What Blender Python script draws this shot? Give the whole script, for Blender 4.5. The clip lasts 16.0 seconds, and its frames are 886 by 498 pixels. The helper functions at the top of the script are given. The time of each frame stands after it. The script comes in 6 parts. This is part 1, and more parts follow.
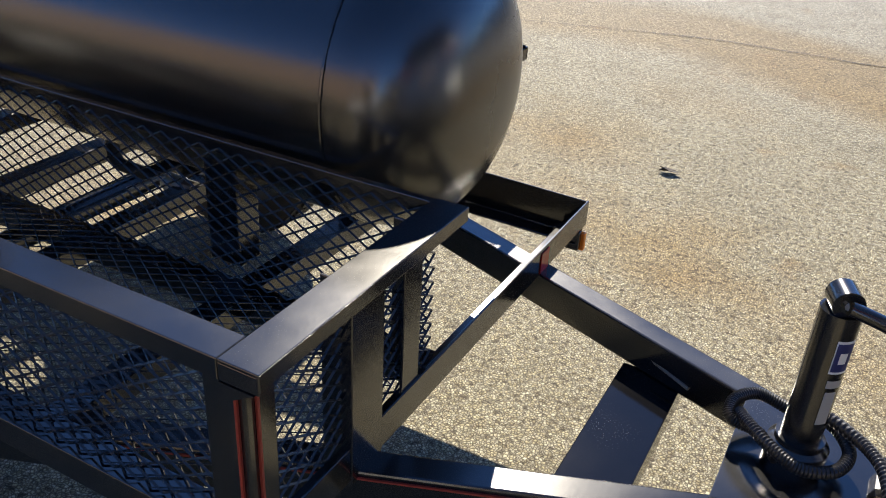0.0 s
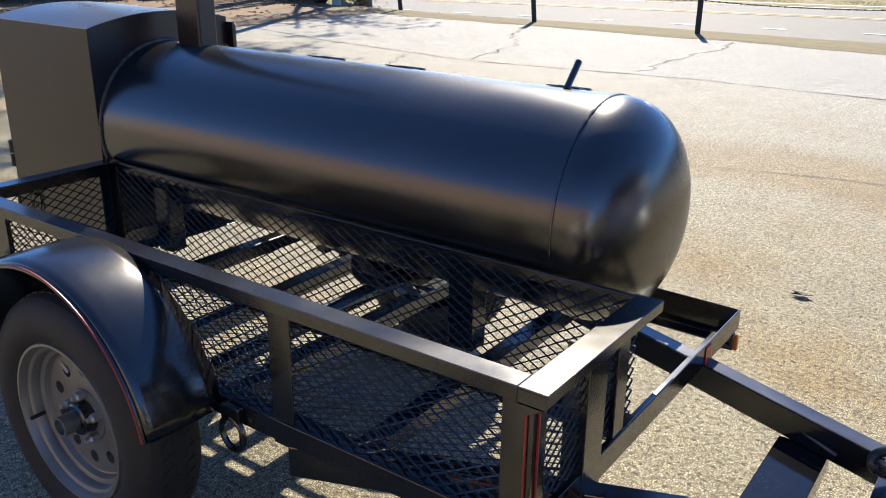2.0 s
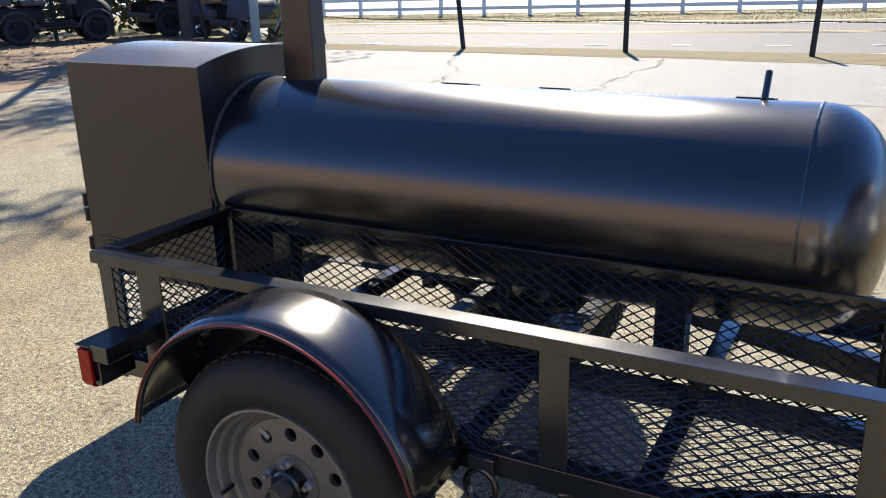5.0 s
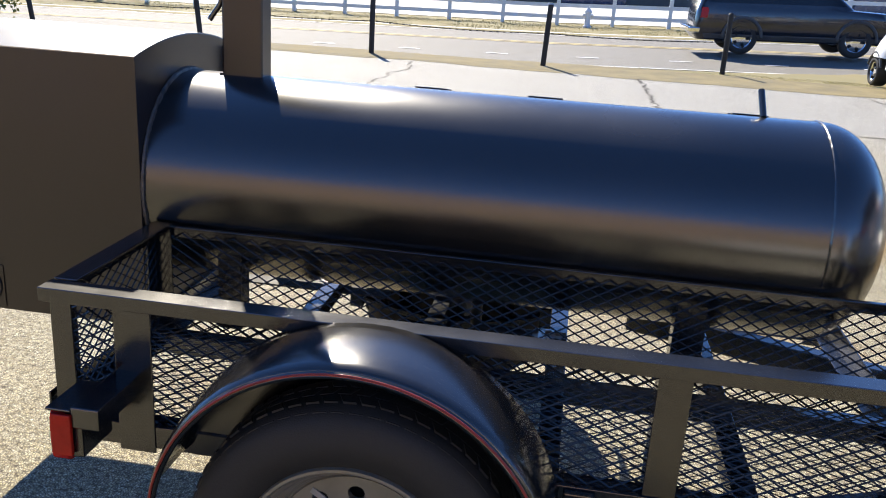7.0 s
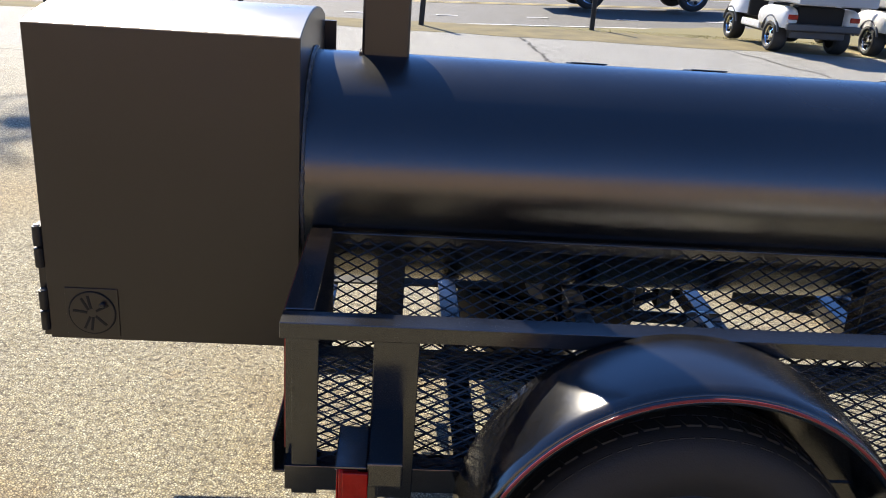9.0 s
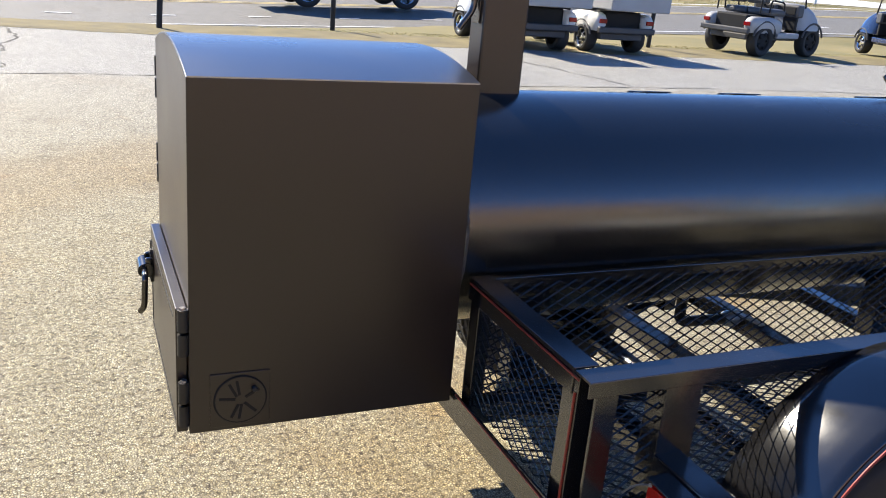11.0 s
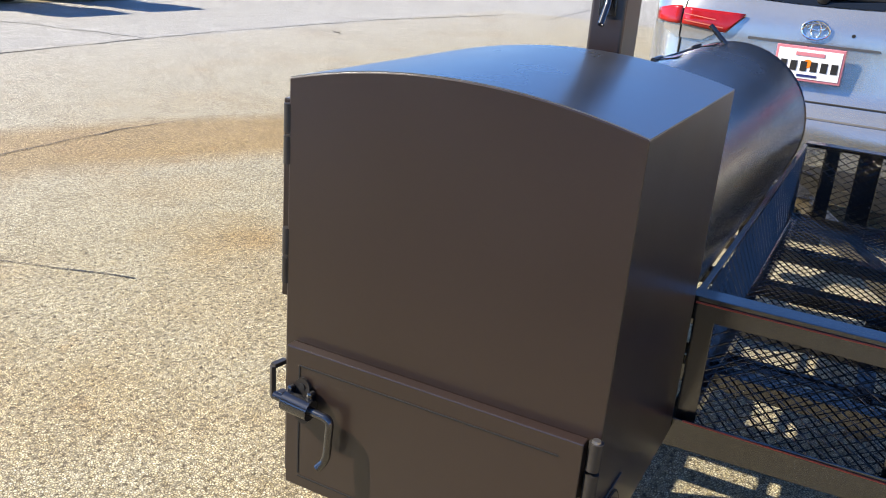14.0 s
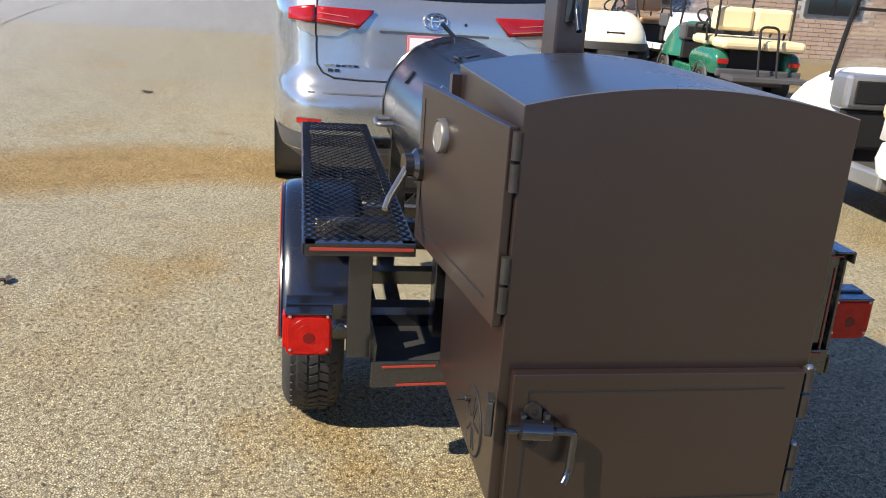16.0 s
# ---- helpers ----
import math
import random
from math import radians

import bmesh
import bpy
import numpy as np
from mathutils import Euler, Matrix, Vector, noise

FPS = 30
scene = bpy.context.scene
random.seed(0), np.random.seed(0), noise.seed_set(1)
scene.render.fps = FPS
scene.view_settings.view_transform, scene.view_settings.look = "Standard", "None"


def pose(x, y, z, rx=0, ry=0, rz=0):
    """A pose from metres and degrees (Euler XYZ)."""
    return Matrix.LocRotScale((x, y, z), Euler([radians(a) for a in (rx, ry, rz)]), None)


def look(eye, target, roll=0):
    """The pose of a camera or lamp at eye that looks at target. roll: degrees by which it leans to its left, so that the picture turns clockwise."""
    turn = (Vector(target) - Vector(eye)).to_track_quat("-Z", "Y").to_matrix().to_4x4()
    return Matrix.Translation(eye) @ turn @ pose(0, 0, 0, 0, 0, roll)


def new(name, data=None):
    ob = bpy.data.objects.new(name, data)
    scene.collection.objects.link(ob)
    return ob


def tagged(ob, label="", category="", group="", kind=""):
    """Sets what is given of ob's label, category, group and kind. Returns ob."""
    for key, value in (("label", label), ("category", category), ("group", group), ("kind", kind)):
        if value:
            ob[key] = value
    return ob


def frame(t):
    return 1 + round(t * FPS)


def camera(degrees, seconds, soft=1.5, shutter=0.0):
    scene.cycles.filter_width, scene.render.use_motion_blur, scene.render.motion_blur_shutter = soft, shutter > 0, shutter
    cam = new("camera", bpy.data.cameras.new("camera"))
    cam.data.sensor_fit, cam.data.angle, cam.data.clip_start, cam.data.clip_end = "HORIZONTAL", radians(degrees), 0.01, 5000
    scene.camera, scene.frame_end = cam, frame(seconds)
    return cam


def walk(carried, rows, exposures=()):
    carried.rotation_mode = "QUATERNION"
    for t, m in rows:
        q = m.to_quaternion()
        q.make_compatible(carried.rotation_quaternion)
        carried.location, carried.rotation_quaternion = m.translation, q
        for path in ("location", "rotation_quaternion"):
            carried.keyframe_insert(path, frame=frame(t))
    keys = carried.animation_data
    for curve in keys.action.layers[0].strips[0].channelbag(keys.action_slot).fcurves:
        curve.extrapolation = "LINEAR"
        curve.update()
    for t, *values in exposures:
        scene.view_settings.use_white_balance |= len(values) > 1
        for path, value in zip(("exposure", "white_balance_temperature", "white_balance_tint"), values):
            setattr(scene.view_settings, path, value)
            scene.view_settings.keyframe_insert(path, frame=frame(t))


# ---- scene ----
cam = camera(54.5, 16.0, soft=1.0)
PATH = [
    (0, (2.36, -0.556, 1.306), (1.564, 0.998, 0.332), 3.4),
    (0.5, (2.423, -0.669, 1.362), (1.473, 0.833, 0.445), 3.3),
    (1, (2.384, -0.856, 1.4), (1.38, 0.67, 0.584), 3.3),
    (1.5, (2.364, -0.99, 1.403), (1.328, 0.539, 0.634), 2.1),
    (2, (2.433, -1.093, 1.442), (1.346, 0.436, 0.748), 0.7),
    (2.5, (2.459, -1.204, 1.436), (1.306, 0.296, 0.787), 0.1),
    (3, (2.378, -1.367, 1.435), (1.218, 0.129, 0.79), -0.9),
    (3.5, (2.31, -1.425, 1.427), (1.17, 0.09, 0.79), -1.3),
    (4, (2.162, -1.358, 1.414), (1.075, 0.195, 0.777), -1.6),
    (6.5, (1.177, -1.459, 1.416), (0.74, 0.391, 0.795), 2.2),
    (7, (1.006, -1.46, 1.397), (0.741, 0.421, 0.772), 3.7),
    (7.5, (0.823, -1.376, 1.394), (0.603, 0.496, 0.725), 3.2),
    (8, (0.594, -1.399, 1.383), (0.514, 0.487, 0.72), 3.7),
    (8.5, (0.366, -1.42, 1.392), (0.447, 0.465, 0.728), 4.8),
    (9, (0.174, -1.31, 1.366), (0.291, 0.563, 0.676), 3.9),
    (9.5, (-0.021, -1.237, 1.383), (0.144, 0.631, 0.69), 3.5),
    (12, (-1.118, -0.743, 1.377), (0.066, 0.722, 0.704), 5.7),
    (12.5, (-1.216, -0.519, 1.358), (0.082, 0.823, 0.64), 5.5),
    (13, (-1.407, -0.307, 1.352), (0.032, 0.89, 0.646), 5.7),
    (13.5, (-1.586, -0.081, 1.367), (0.028, 0.882, 0.684), 6.3),
    (14, (-1.625, 0.215, 1.364), (0.053, 1.063, 0.681), 4.6),
    (14.5, (-1.747, 0.489, 1.354), (0.089, 0.952, 0.707), 5.4),
    (15, (-1.851, 0.767, 1.356), (0.041, 0.939, 0.73), 5.7),
    (15.5, (-1.827, 1.053, 1.347), (0.071, 1.11, 0.721), 3.9),
    (16, (-1.828, 1.353, 1.325), (0.047, 1.018, 0.717), 4.0),
]
EXPOSURES = [(0, 0.75), (1.5, 0.95), (3, 0.95), (6.5, 1.05), (8, 1.1), (9.5, 0.97), (12, 1.3), (13.5, 1.42), (14.5, 1.2), (15, 1.06), (15.5, 0.95), (16, 0.95)]
walk(cam, [(t, look(eye, target, roll)) for t, eye, target, roll in PATH], EXPOSURES)


# ---- light ----
SUN_TO = Vector((-0.332, 0.695, 0.636)).normalized()
world = bpy.data.worlds.new("sky")
scene.world = world
world.use_nodes = True
sky = world.node_tree.nodes.new("ShaderNodeTexSky")
sky.sky_type = "NISHITA"
sky.sun_disc = False
sky.sun_elevation = radians(39.5)
sky.sun_rotation = radians(-25.5)
sky.air_density, sky.dust_density, sky.ozone_density = 0.55, 0.0, 10.0
sky.altitude = 0
world.node_tree.links.new(sky.outputs[0], world.node_tree.nodes["Background"].inputs[0])
world.node_tree.nodes["Background"].inputs[1].default_value = 0.15
sun = new("sun", bpy.data.lights.new("sun", "SUN"))
sun.data.energy, sun.data.angle, sun.data.color = 5.0, radians(0.55), (1.0, 0.90, 0.74)
sun.matrix_world = look(SUN_TO * 50, (0, 0, 0))


# ---- materials ----
def surface(name, low, high, rough=(0.4, 0.55), metal=0.0, grain=60.0, blotch=2.5, bump=0.05, bump_scale=200.0, coat=0.0, specular=0.5, dust=0.0, dust_above=None, ior=1.5):
    """A paint or solid with variation at two scales, uneven gloss and fine relief."""
    m = bpy.data.materials.new(name)
    m.use_nodes = True
    t = m.node_tree
    b = t.nodes["Principled BSDF"]
    geo = t.nodes.new("ShaderNodeNewGeometry")

    def noise_at(scale, detail=4.0):
        n = t.nodes.new("ShaderNodeTexNoise")
        n.inputs["Scale"].default_value, n.inputs["Detail"].default_value = scale, detail
        t.links.new(geo.outputs["Position"], n.inputs["Vector"])
        return n

    def ramp_of(n, a, c, lo=0.3, hi=0.7):
        r = t.nodes.new("ShaderNodeMapRange")
        r.inputs[1].default_value, r.inputs[2].default_value = lo, hi
        r.inputs[3].default_value, r.inputs[4].default_value = a, c
        t.links.new(n.outputs[0], r.inputs[0])
        return r

    fine, wide = noise_at(grain), noise_at(blotch)
    mixed = t.nodes.new("ShaderNodeMath")
    mixed.operation = "MULTIPLY_ADD"
    t.links.new(fine.outputs[0], mixed.inputs[0])
    mixed.inputs[1].default_value = 0.4
    scaled = ramp_of(wide, 0.0, 0.6)
    t.links.new(scaled.outputs[0], mixed.inputs[2])
    col = t.nodes.new("ShaderNodeMix")
    col.data_type = "RGBA"
    col.inputs[6].default_value, col.inputs[7].default_value = (*low, 1), (*high, 1)
    t.links.new(mixed.outputs[0], col.inputs[0])
    shade = col.outputs[2]
    if dust:
        # pale flecks of dust and weld spatter, gathered in patches
        flecks = t.nodes.new("ShaderNodeTexVoronoi")
        flecks.inputs["Scale"].default_value = 260.0
        t.links.new(geo.outputs["Position"], flecks.inputs["Vector"])
        dots = ramp_of(flecks, 1.0, 0.0, 0.10, 0.2)
        patch = ramp_of(noise_at(7.0), 0.0, 1.0, 0.5, 0.68)
        both = t.nodes.new("ShaderNodeMath")
        both.operation = "MULTIPLY"
        t.links.new(dots.outputs[0], both.inputs[0])
        t.links.new(patch.outputs[0], both.inputs[1])
        if dust_above is not None:
            # scuffs only along the top, where it has been leant on
            height = t.nodes.new("ShaderNodeSeparateXYZ")
            t.links.new(geo.outputs["Position"], height.inputs[0])
            upper = t.nodes.new("ShaderNodeMapRange")
            upper.inputs[1].default_value, upper.inputs[2].default_value = dust_above, dust_above + 0.012
            t.links.new(height.outputs[2], upper.inputs[0])
            capped = t.nodes.new("ShaderNodeMath")
            capped.operation = "MULTIPLY"
            t.links.new(both.outputs[0], capped.inputs[0])
            t.links.new(upper.outputs[0], capped.inputs[1])
            both = capped
        speck = t.nodes.new("ShaderNodeMix")
        speck.data_type = "RGBA"
        speck.inputs[7].default_value = (dust, dust, dust * 0.95, 1)
        t.links.new(both.outputs[0], speck.inputs[0])
        t.links.new(shade, speck.inputs[6])
        shade = speck.outputs[2]
    t.links.new(shade, b.inputs["Base Color"])
    rr = ramp_of(wide, rough[0], rough[1])
    t.links.new(rr.outputs[0], b.inputs["Roughness"])
    b.inputs["Metallic"].default_value = metal
    b.inputs["Specular IOR Level"].default_value = specular
    b.inputs["Coat Weight"].default_value = coat
    b.inputs["IOR"].default_value = ior
    if bump:
        n = noise_at(bump_scale)
        bp = t.nodes.new("ShaderNodeBump")
        bp.inputs["Strength"].default_value, bp.inputs["Distance"].default_value = bump, 0.002
        t.links.new(n.outputs[0], bp.inputs["Height"])
        t.links.new(bp.outputs[0], b.inputs["Normal"])
    return m


def clear(name, color, rough=0.05, alpha=0.3):
    m = bpy.data.materials.new(name)
    m.use_nodes = True
    b = m.node_tree.nodes["Principled BSDF"]
    b.inputs["Base Color"].default_value = (*color, 1)
    b.inputs["Roughness"].default_value = rough
    b.inputs["Transmission Weight"].default_value = alpha
    b.inputs["IOR"].default_value = 1.45
    return m


FRAME_BLACK = surface("satin black frame paint", (0.006, 0.006, 0.007), (0.010, 0.010, 0.011), (0.14, 0.24), grain=90, blotch=5, bump=0.025, bump_scale=160, specular=0.9, dust=0.14, ior=1.6)
BARREL_BLACK = surface("high heat black paint", (0.004, 0.004, 0.0042), (0.007, 0.007, 0.0074), (0.22, 0.28), grain=40, blotch=3, bump=0.025, bump_scale=120, specular=0.9, dust=0.3, dust_above=1.07, ior=1.66)
ROOF_BLACK = surface("satin black roof paint", (0.004, 0.004, 0.0042), (0.007, 0.007, 0.0074), (0.27, 0.34), grain=40, blotch=3, bump=0.03, bump_scale=120, specular=1.0, ior=2.6)
BOX_BLACK = surface("flat black stove paint", (0.0155, 0.0092, 0.0070), (0.022, 0.0133, 0.0103), (0.27, 0.36), grain=70, blotch=2, bump=0.06, bump_scale=260, specular=0.72)
MESH_BLACK = surface("black expanded metal", (0.005, 0.0055, 0.007), (0.010, 0.011, 0.013), (0.18, 0.28), bump=0.0, specular=0.9)
GLOSS_BLACK = surface("wet-looking black paint", (0.005, 0.005, 0.006), (0.009, 0.009, 0.010), (0.05, 0.09), grain=90, blotch=5, bump=0.03, bump_scale=300, specular=0.5, dust=0.2)
RED_LINE = surface("red pinstripe", (0.24, 0.026, 0.017), (0.34, 0.045, 0.028), (0.3, 0.45), bump=0.0)
RUBBER = surface("tyre rubber", (0.013, 0.013, 0.013), (0.03, 0.029, 0.027), (0.6, 0.8), grain=120, blotch=8, bump=0.3, bump_scale=300)
WHEEL_SILVER = surface("silver wheel paint", (0.21, 0.198, 0.175), (0.32, 0.304, 0.27), (0.32, 0.45), metal=0.5, grain=90, blotch=10, bump=0.04)
STEEL = surface("bare worn steel", (0.22, 0.21, 0.2), (0.4, 0.39, 0.37), (0.25, 0.4), metal=0.9, bump=0.1)
# black for trim, and painted in where only a hollow's shade would show
DARK = surface("dull black trim and hollow shade", (0.004, 0.004, 0.004), (0.008, 0.008, 0.008), (0.7, 0.8), bump=0.0)
LAMP_RED = surface("red lens plastic", (0.30, 0.004, 0.003), (0.46, 0.010, 0.006), (0.15, 0.25), grain=200, blotch=40, bump=0.3, bump_scale=240, specular=0.3)
LAMP_DEEP = surface("deep red lens plastic", (0.10, 0.003, 0.003), (0.17, 0.006, 0.005), (0.12, 0.2), grain=200, bump=0.2, specular=0.4)
LAMP_AMBER = surface("amber lens plastic", (0.75, 0.16, 0.01), (0.85, 0.25, 0.02), (0.12, 0.2), bump=0.2, coat=0.5)
CAR_SILVER = surface("silver car paint", (0.37, 0.373, 0.36), (0.43, 0.433, 0.42), (0.22, 0.29), metal=0.75, grain=400, blotch=1, bump=0.0, coat=0.8)
CAR_DARK = surface("dark car glass", (0.006, 0.008, 0.01), (0.010, 0.012, 0.016), (0.04, 0.08), bump=0.0)
PLASTIC_GREY = surface("grey trim plastic", (0.05, 0.05, 0.052), (0.08, 0.08, 0.083), (0.45, 0.6), bump=0.1)
CHROME = surface("chrome", (0.7, 0.7, 0.7), (0.8, 0.8, 0.8), (0.06, 0.12), metal=1.0, bump=0.0)
WHITE = surface("white paint", (0.68, 0.68, 0.66), (0.8, 0.8, 0.78), (0.35, 0.5), grain=20, bump=0.03)
CREAM = surface("cream plastic body", (0.66, 0.6, 0.45), (0.76, 0.7, 0.56), (0.22, 0.35), grain=20, bump=0.02)
SEAT_CREAM = surface("cream vinyl", (0.66, 0.53, 0.29), (0.76, 0.63, 0.38), (0.4, 0.55), grain=50, bump=0.15)
CAR_RED = surface("dark red car lens", (0.22, 0.004, 0.004), (0.34, 0.012, 0.010), (0.08, 0.14), grain=60, blotch=14, bump=0.1, specular=0.5)
SEAT_TAN = surface("tan vinyl", (0.5, 0.38, 0.2), (0.62, 0.48, 0.28), (0.4, 0.55), grain=50, bump=0.15)
GREEN_PAINT = surface("dark green body plastic", (0.01, 0.10, 0.06), (0.02, 0.16, 0.09), (0.2, 0.3), bump=0.0, coat=0.4)
ROAD_CAR = surface("near black car paint", (0.008, 0.010, 0.016), (0.013, 0.015, 0.024), (0.15, 0.22), bump=0.0, coat=0.5)
BLUE_PAINT = surface("dark blue paint", (0.01, 0.02, 0.06), (0.015, 0.03, 0.09), (0.2, 0.3), bump=0.0, coat=0.5)
GATE_GREEN = surface("green tube gate paint", (0.015, 0.04, 0.035), (0.03, 0.07, 0.06), (0.4, 0.6))
POST_BLACK = surface("black painted post", (0.008, 0.008, 0.009), (0.018, 0.018, 0.018), (0.5, 0.7), bump=0.3)
GALVANISED = surface("galvanised steel", (0.4, 0.4, 0.4), (0.55, 0.55, 0.54), (0.3, 0.5), metal=0.8)

PALE_YARD = surface("pale concrete", (0.5, 0.5, 0.48), (0.66, 0.65, 0.62), (0.7, 0.9), grain=8, blotch=0.5, bump=0.1)
DIRT = surface("brown dirt", (0.13, 0.085, 0.05), (0.3, 0.21, 0.13), (0.85, 1.0), grain=10, blotch=0.8, bump=0.8, bump_scale=30)
YELLOW_LINE = surface("faded yellow line", (0.5, 0.38, 0.12), (0.62, 0.5, 0.2), (0.6, 0.8), grain=30)
LEAF = surface("dead leaf", (0.02, 0.013, 0.008), (0.06, 0.035, 0.02), (0.6, 0.8))
LITTER = surface("dry leaf litter", (0.2, 0.13, 0.07), (0.45, 0.33, 0.2), (0.5, 0.8), grain=3)
GRASS_BLADE = surface("grass blades", (0.22, 0.22, 0.06), (0.42, 0.35, 0.17), (0.6, 0.8), grain=6, blotch=0.9, bump=0.0)
FOLIAGE = surface("tree leaves", (0.04, 0.06, 0.015), (0.11, 0.10, 0.03), (0.5, 0.7), grain=5, bump=0.0)
SHRUB = surface("shrub leaves", (0.12, 0.15, 0.03), (0.24, 0.24, 0.08), (0.5, 0.7), grain=5, bump=0.0)
BARK = surface("grey bark", (0.07, 0.06, 0.045), (0.16, 0.13, 0.1), (0.8, 0.95), grain=20, bump=0.8, bump_scale=40)
POLE_GREEN = surface("pale green pole paint", (0.3, 0.36, 0.32), (0.4, 0.46, 0.42), (0.5, 0.7))
CONDUIT = surface("corrugated conduit plastic", (0.012, 0.012, 0.013), (0.022, 0.022, 0.024), (0.25, 0.35), bump=0.0)
WIRE = surface("wire jacket", (0.16, 0.15, 0.12), (0.28, 0.26, 0.22), (0.4, 0.5), bump=0.0)
WELD = surface("rough weld bead", (0.02, 0.02, 0.02), (0.16, 0.15, 0.14), (0.35, 0.5), metal=0.4, grain=300, blotch=60, bump=0.5)
HINGE = surface("worn dark steel", (0.010, 0.009, 0.008), (0.034, 0.030, 0.027), (0.34, 0.5), metal=0.15, grain=120, blotch=20, bump=0.1)
GAUGE_RIM = surface("dull steel bezel", (0.10, 0.095, 0.09), (0.2, 0.19, 0.18), (0.3, 0.42), metal=0.6, grain=150, bump=0.0)
GAUGE_FACE = surface("gauge dial", (0.10, 0.095, 0.088), (0.17, 0.165, 0.155), (0.2, 0.3), grain=150, bump=0.0)
LABEL_BLUE = surface("blue print", (0.015, 0.02, 0.10), (0.02, 0.03, 0.14), (0.4, 0.5), bump=0.0)
LABEL_GREY = surface("grey print", (0.3, 0.3, 0.3), (0.42, 0.42, 0.41), (0.4, 0.5), bump=0.0)
LENS_CLEAR = surface("clear lamp lens", (0.18, 0.17, 0.155), (0.34, 0.325, 0.3), (0.08, 0.15), metal=0.3, grain=60, bump=0.1)
LAMP_LINE = surface("pale lamp bar", (0.42, 0.09, 0.06), (0.52, 0.15, 0.10), (0.2, 0.3), bump=0.0)
PLATE_FRAME = surface("pink plate frame", (0.45, 0.14, 0.17), (0.55, 0.2, 0.23), (0.35, 0.5), bump=0.0)
CREAM_WHITE = surface("white plastic body", (0.70, 0.69, 0.66), (0.8, 0.79, 0.76), (0.2, 0.35), grain=20, bump=0.02)
SEAT_BROWN = surface("brown vinyl", (0.22, 0.13, 0.06), (0.32, 0.2, 0.1), (0.4, 0.55), grain=50, bump=0.15)
VERGE = surface("brown leafy verge", (0.095, 0.078, 0.033), (0.26, 0.215, 0.105), (0.85, 1.0), grain=22, blotch=2.2, bump=1.0, bump_scale=45)
MORTAR = surface("grey mortar", (0.36, 0.33, 0.29), (0.46, 0.43, 0.38), (0.85, 0.95), grain=40, bump=0.3)
SCREEN = clear("clear acrylic", (0.95, 0.97, 0.98), 0.03, 1.0)

def asphalt(name, dark, stone, pale, white, scale=118.0, stains=True):
    """Exposed aggregate: pale stones of about a centimetre set in a darker binder, worn and stained in large patches."""
    m = bpy.data.materials.new(name)
    m.use_nodes = True
    t = m.node_tree
    b = t.nodes["Principled BSDF"]
    geo = t.nodes.new("ShaderNodeNewGeometry")
    pos = geo.outputs["Position"]

    def tex(kind, scale, detail=3.0):
        n = t.nodes.new(kind)
        n.inputs["Scale"].default_value = scale
        if "Detail" in n.inputs:
            n.inputs["Detail"].default_value = detail
        t.links.new(pos, n.inputs["Vector"])
        return n

    def ranged(sock, lo, hi, a, c):
        r = t.nodes.new("ShaderNodeMapRange")
        for k, v in enumerate((lo, hi, a, c)):
            r.inputs[k + 1].default_value = v
        t.links.new(sock, r.inputs[0])
        return r.outputs[0]

    def mix(fac, a, c, mode="MIX"):
        n = t.nodes.new("ShaderNodeMix")
        n.data_type, n.blend_type = "RGBA", mode
        for sock, v in ((n.inputs[0], fac), (n.inputs[6], a), (n.inputs[7], c)):
            if isinstance(v, tuple):
                sock.default_value = (*v, 1)
            elif isinstance(v, float):
                sock.default_value = v
            else:
                t.links.new(v, sock)
        return n.outputs[2]

    stones = tex("ShaderNodeTexVoronoi", scale)
    edge = tex("ShaderNodeTexVoronoi", scale)
    edge.feature = "DISTANCE_TO_EDGE"
    # broken, uneven stones: the cells' places are jostled before they are laid
    jostle = tex("ShaderNodeTexNoise", scale * 0.9, 3.0)
    push = t.nodes.new("ShaderNodeVectorMath")
    push.operation = "MULTIPLY_ADD"
    t.links.new(jostle.outputs["Color"], push.inputs[0])
    push.inputs[1].default_value = (0.55 / scale, 0.55 / scale, 0.55 / scale)
    t.links.new(pos, push.inputs[2])
    for cell in (stones, edge):
        t.links.new(push.outputs[0], cell.inputs["Vector"])
    per = t.nodes.new("ShaderNodeSeparateColor")
    t.links.new(stones.outputs["Color"], per.inputs[0])
    stone_col = mix(ranged(per.outputs[0], 0.1, 0.9, 0.0, 1.0), stone, pale)
    gap = ranged(edge.outputs[0], 0.02, 0.17, 0.93, 0.0)
    sunk = ranged(per.outputs[1], 0.14, 0.4, 0.9, 0.0)
    bright = t.nodes.new("ShaderNodeSeparateColor")
    t.links.new(stones.outputs["Color"], bright.inputs[0])
    stone_col = mix(ranged(bright.outputs[2], 0.75, 0.95, 0.0, 0.8), stone_col, white)
    base = mix(gap, stone_col, dark)
    base = mix(sunk, base, dark)
    pits = tex("ShaderNodeTexNoise", 55.0, 3.0)
    base = mix(ranged(pits.outputs[0], 0.56, 0.68, 0.0, 0.85), base, dark)
    wide = tex("ShaderNodeTexNoise", 0.45, 5.0)
    base = mix(ranged(wide.outputs[0], 0.35, 0.7, 0.0, 0.5), base, (1.0, 0.96, 0.88), "MULTIPLY")
    speckle = tex("ShaderNodeTexNoise", 64.0, 2.0)
    base = mix(ranged(speckle.outputs[0], 0.48, 0.62, 0.0, 0.75), base, (0.42, 0.39, 0.34), "MULTIPLY")
    clots = tex("ShaderNodeTexNoise", 17.0, 3.0)
    base = mix(ranged(clots.outputs[0], 0.52, 0.66, 0.0, 0.32), base, (0.55, 0.5, 0.42), "MULTIPLY")
    mid = tex("ShaderNodeTexNoise", 5.0, 4.0)
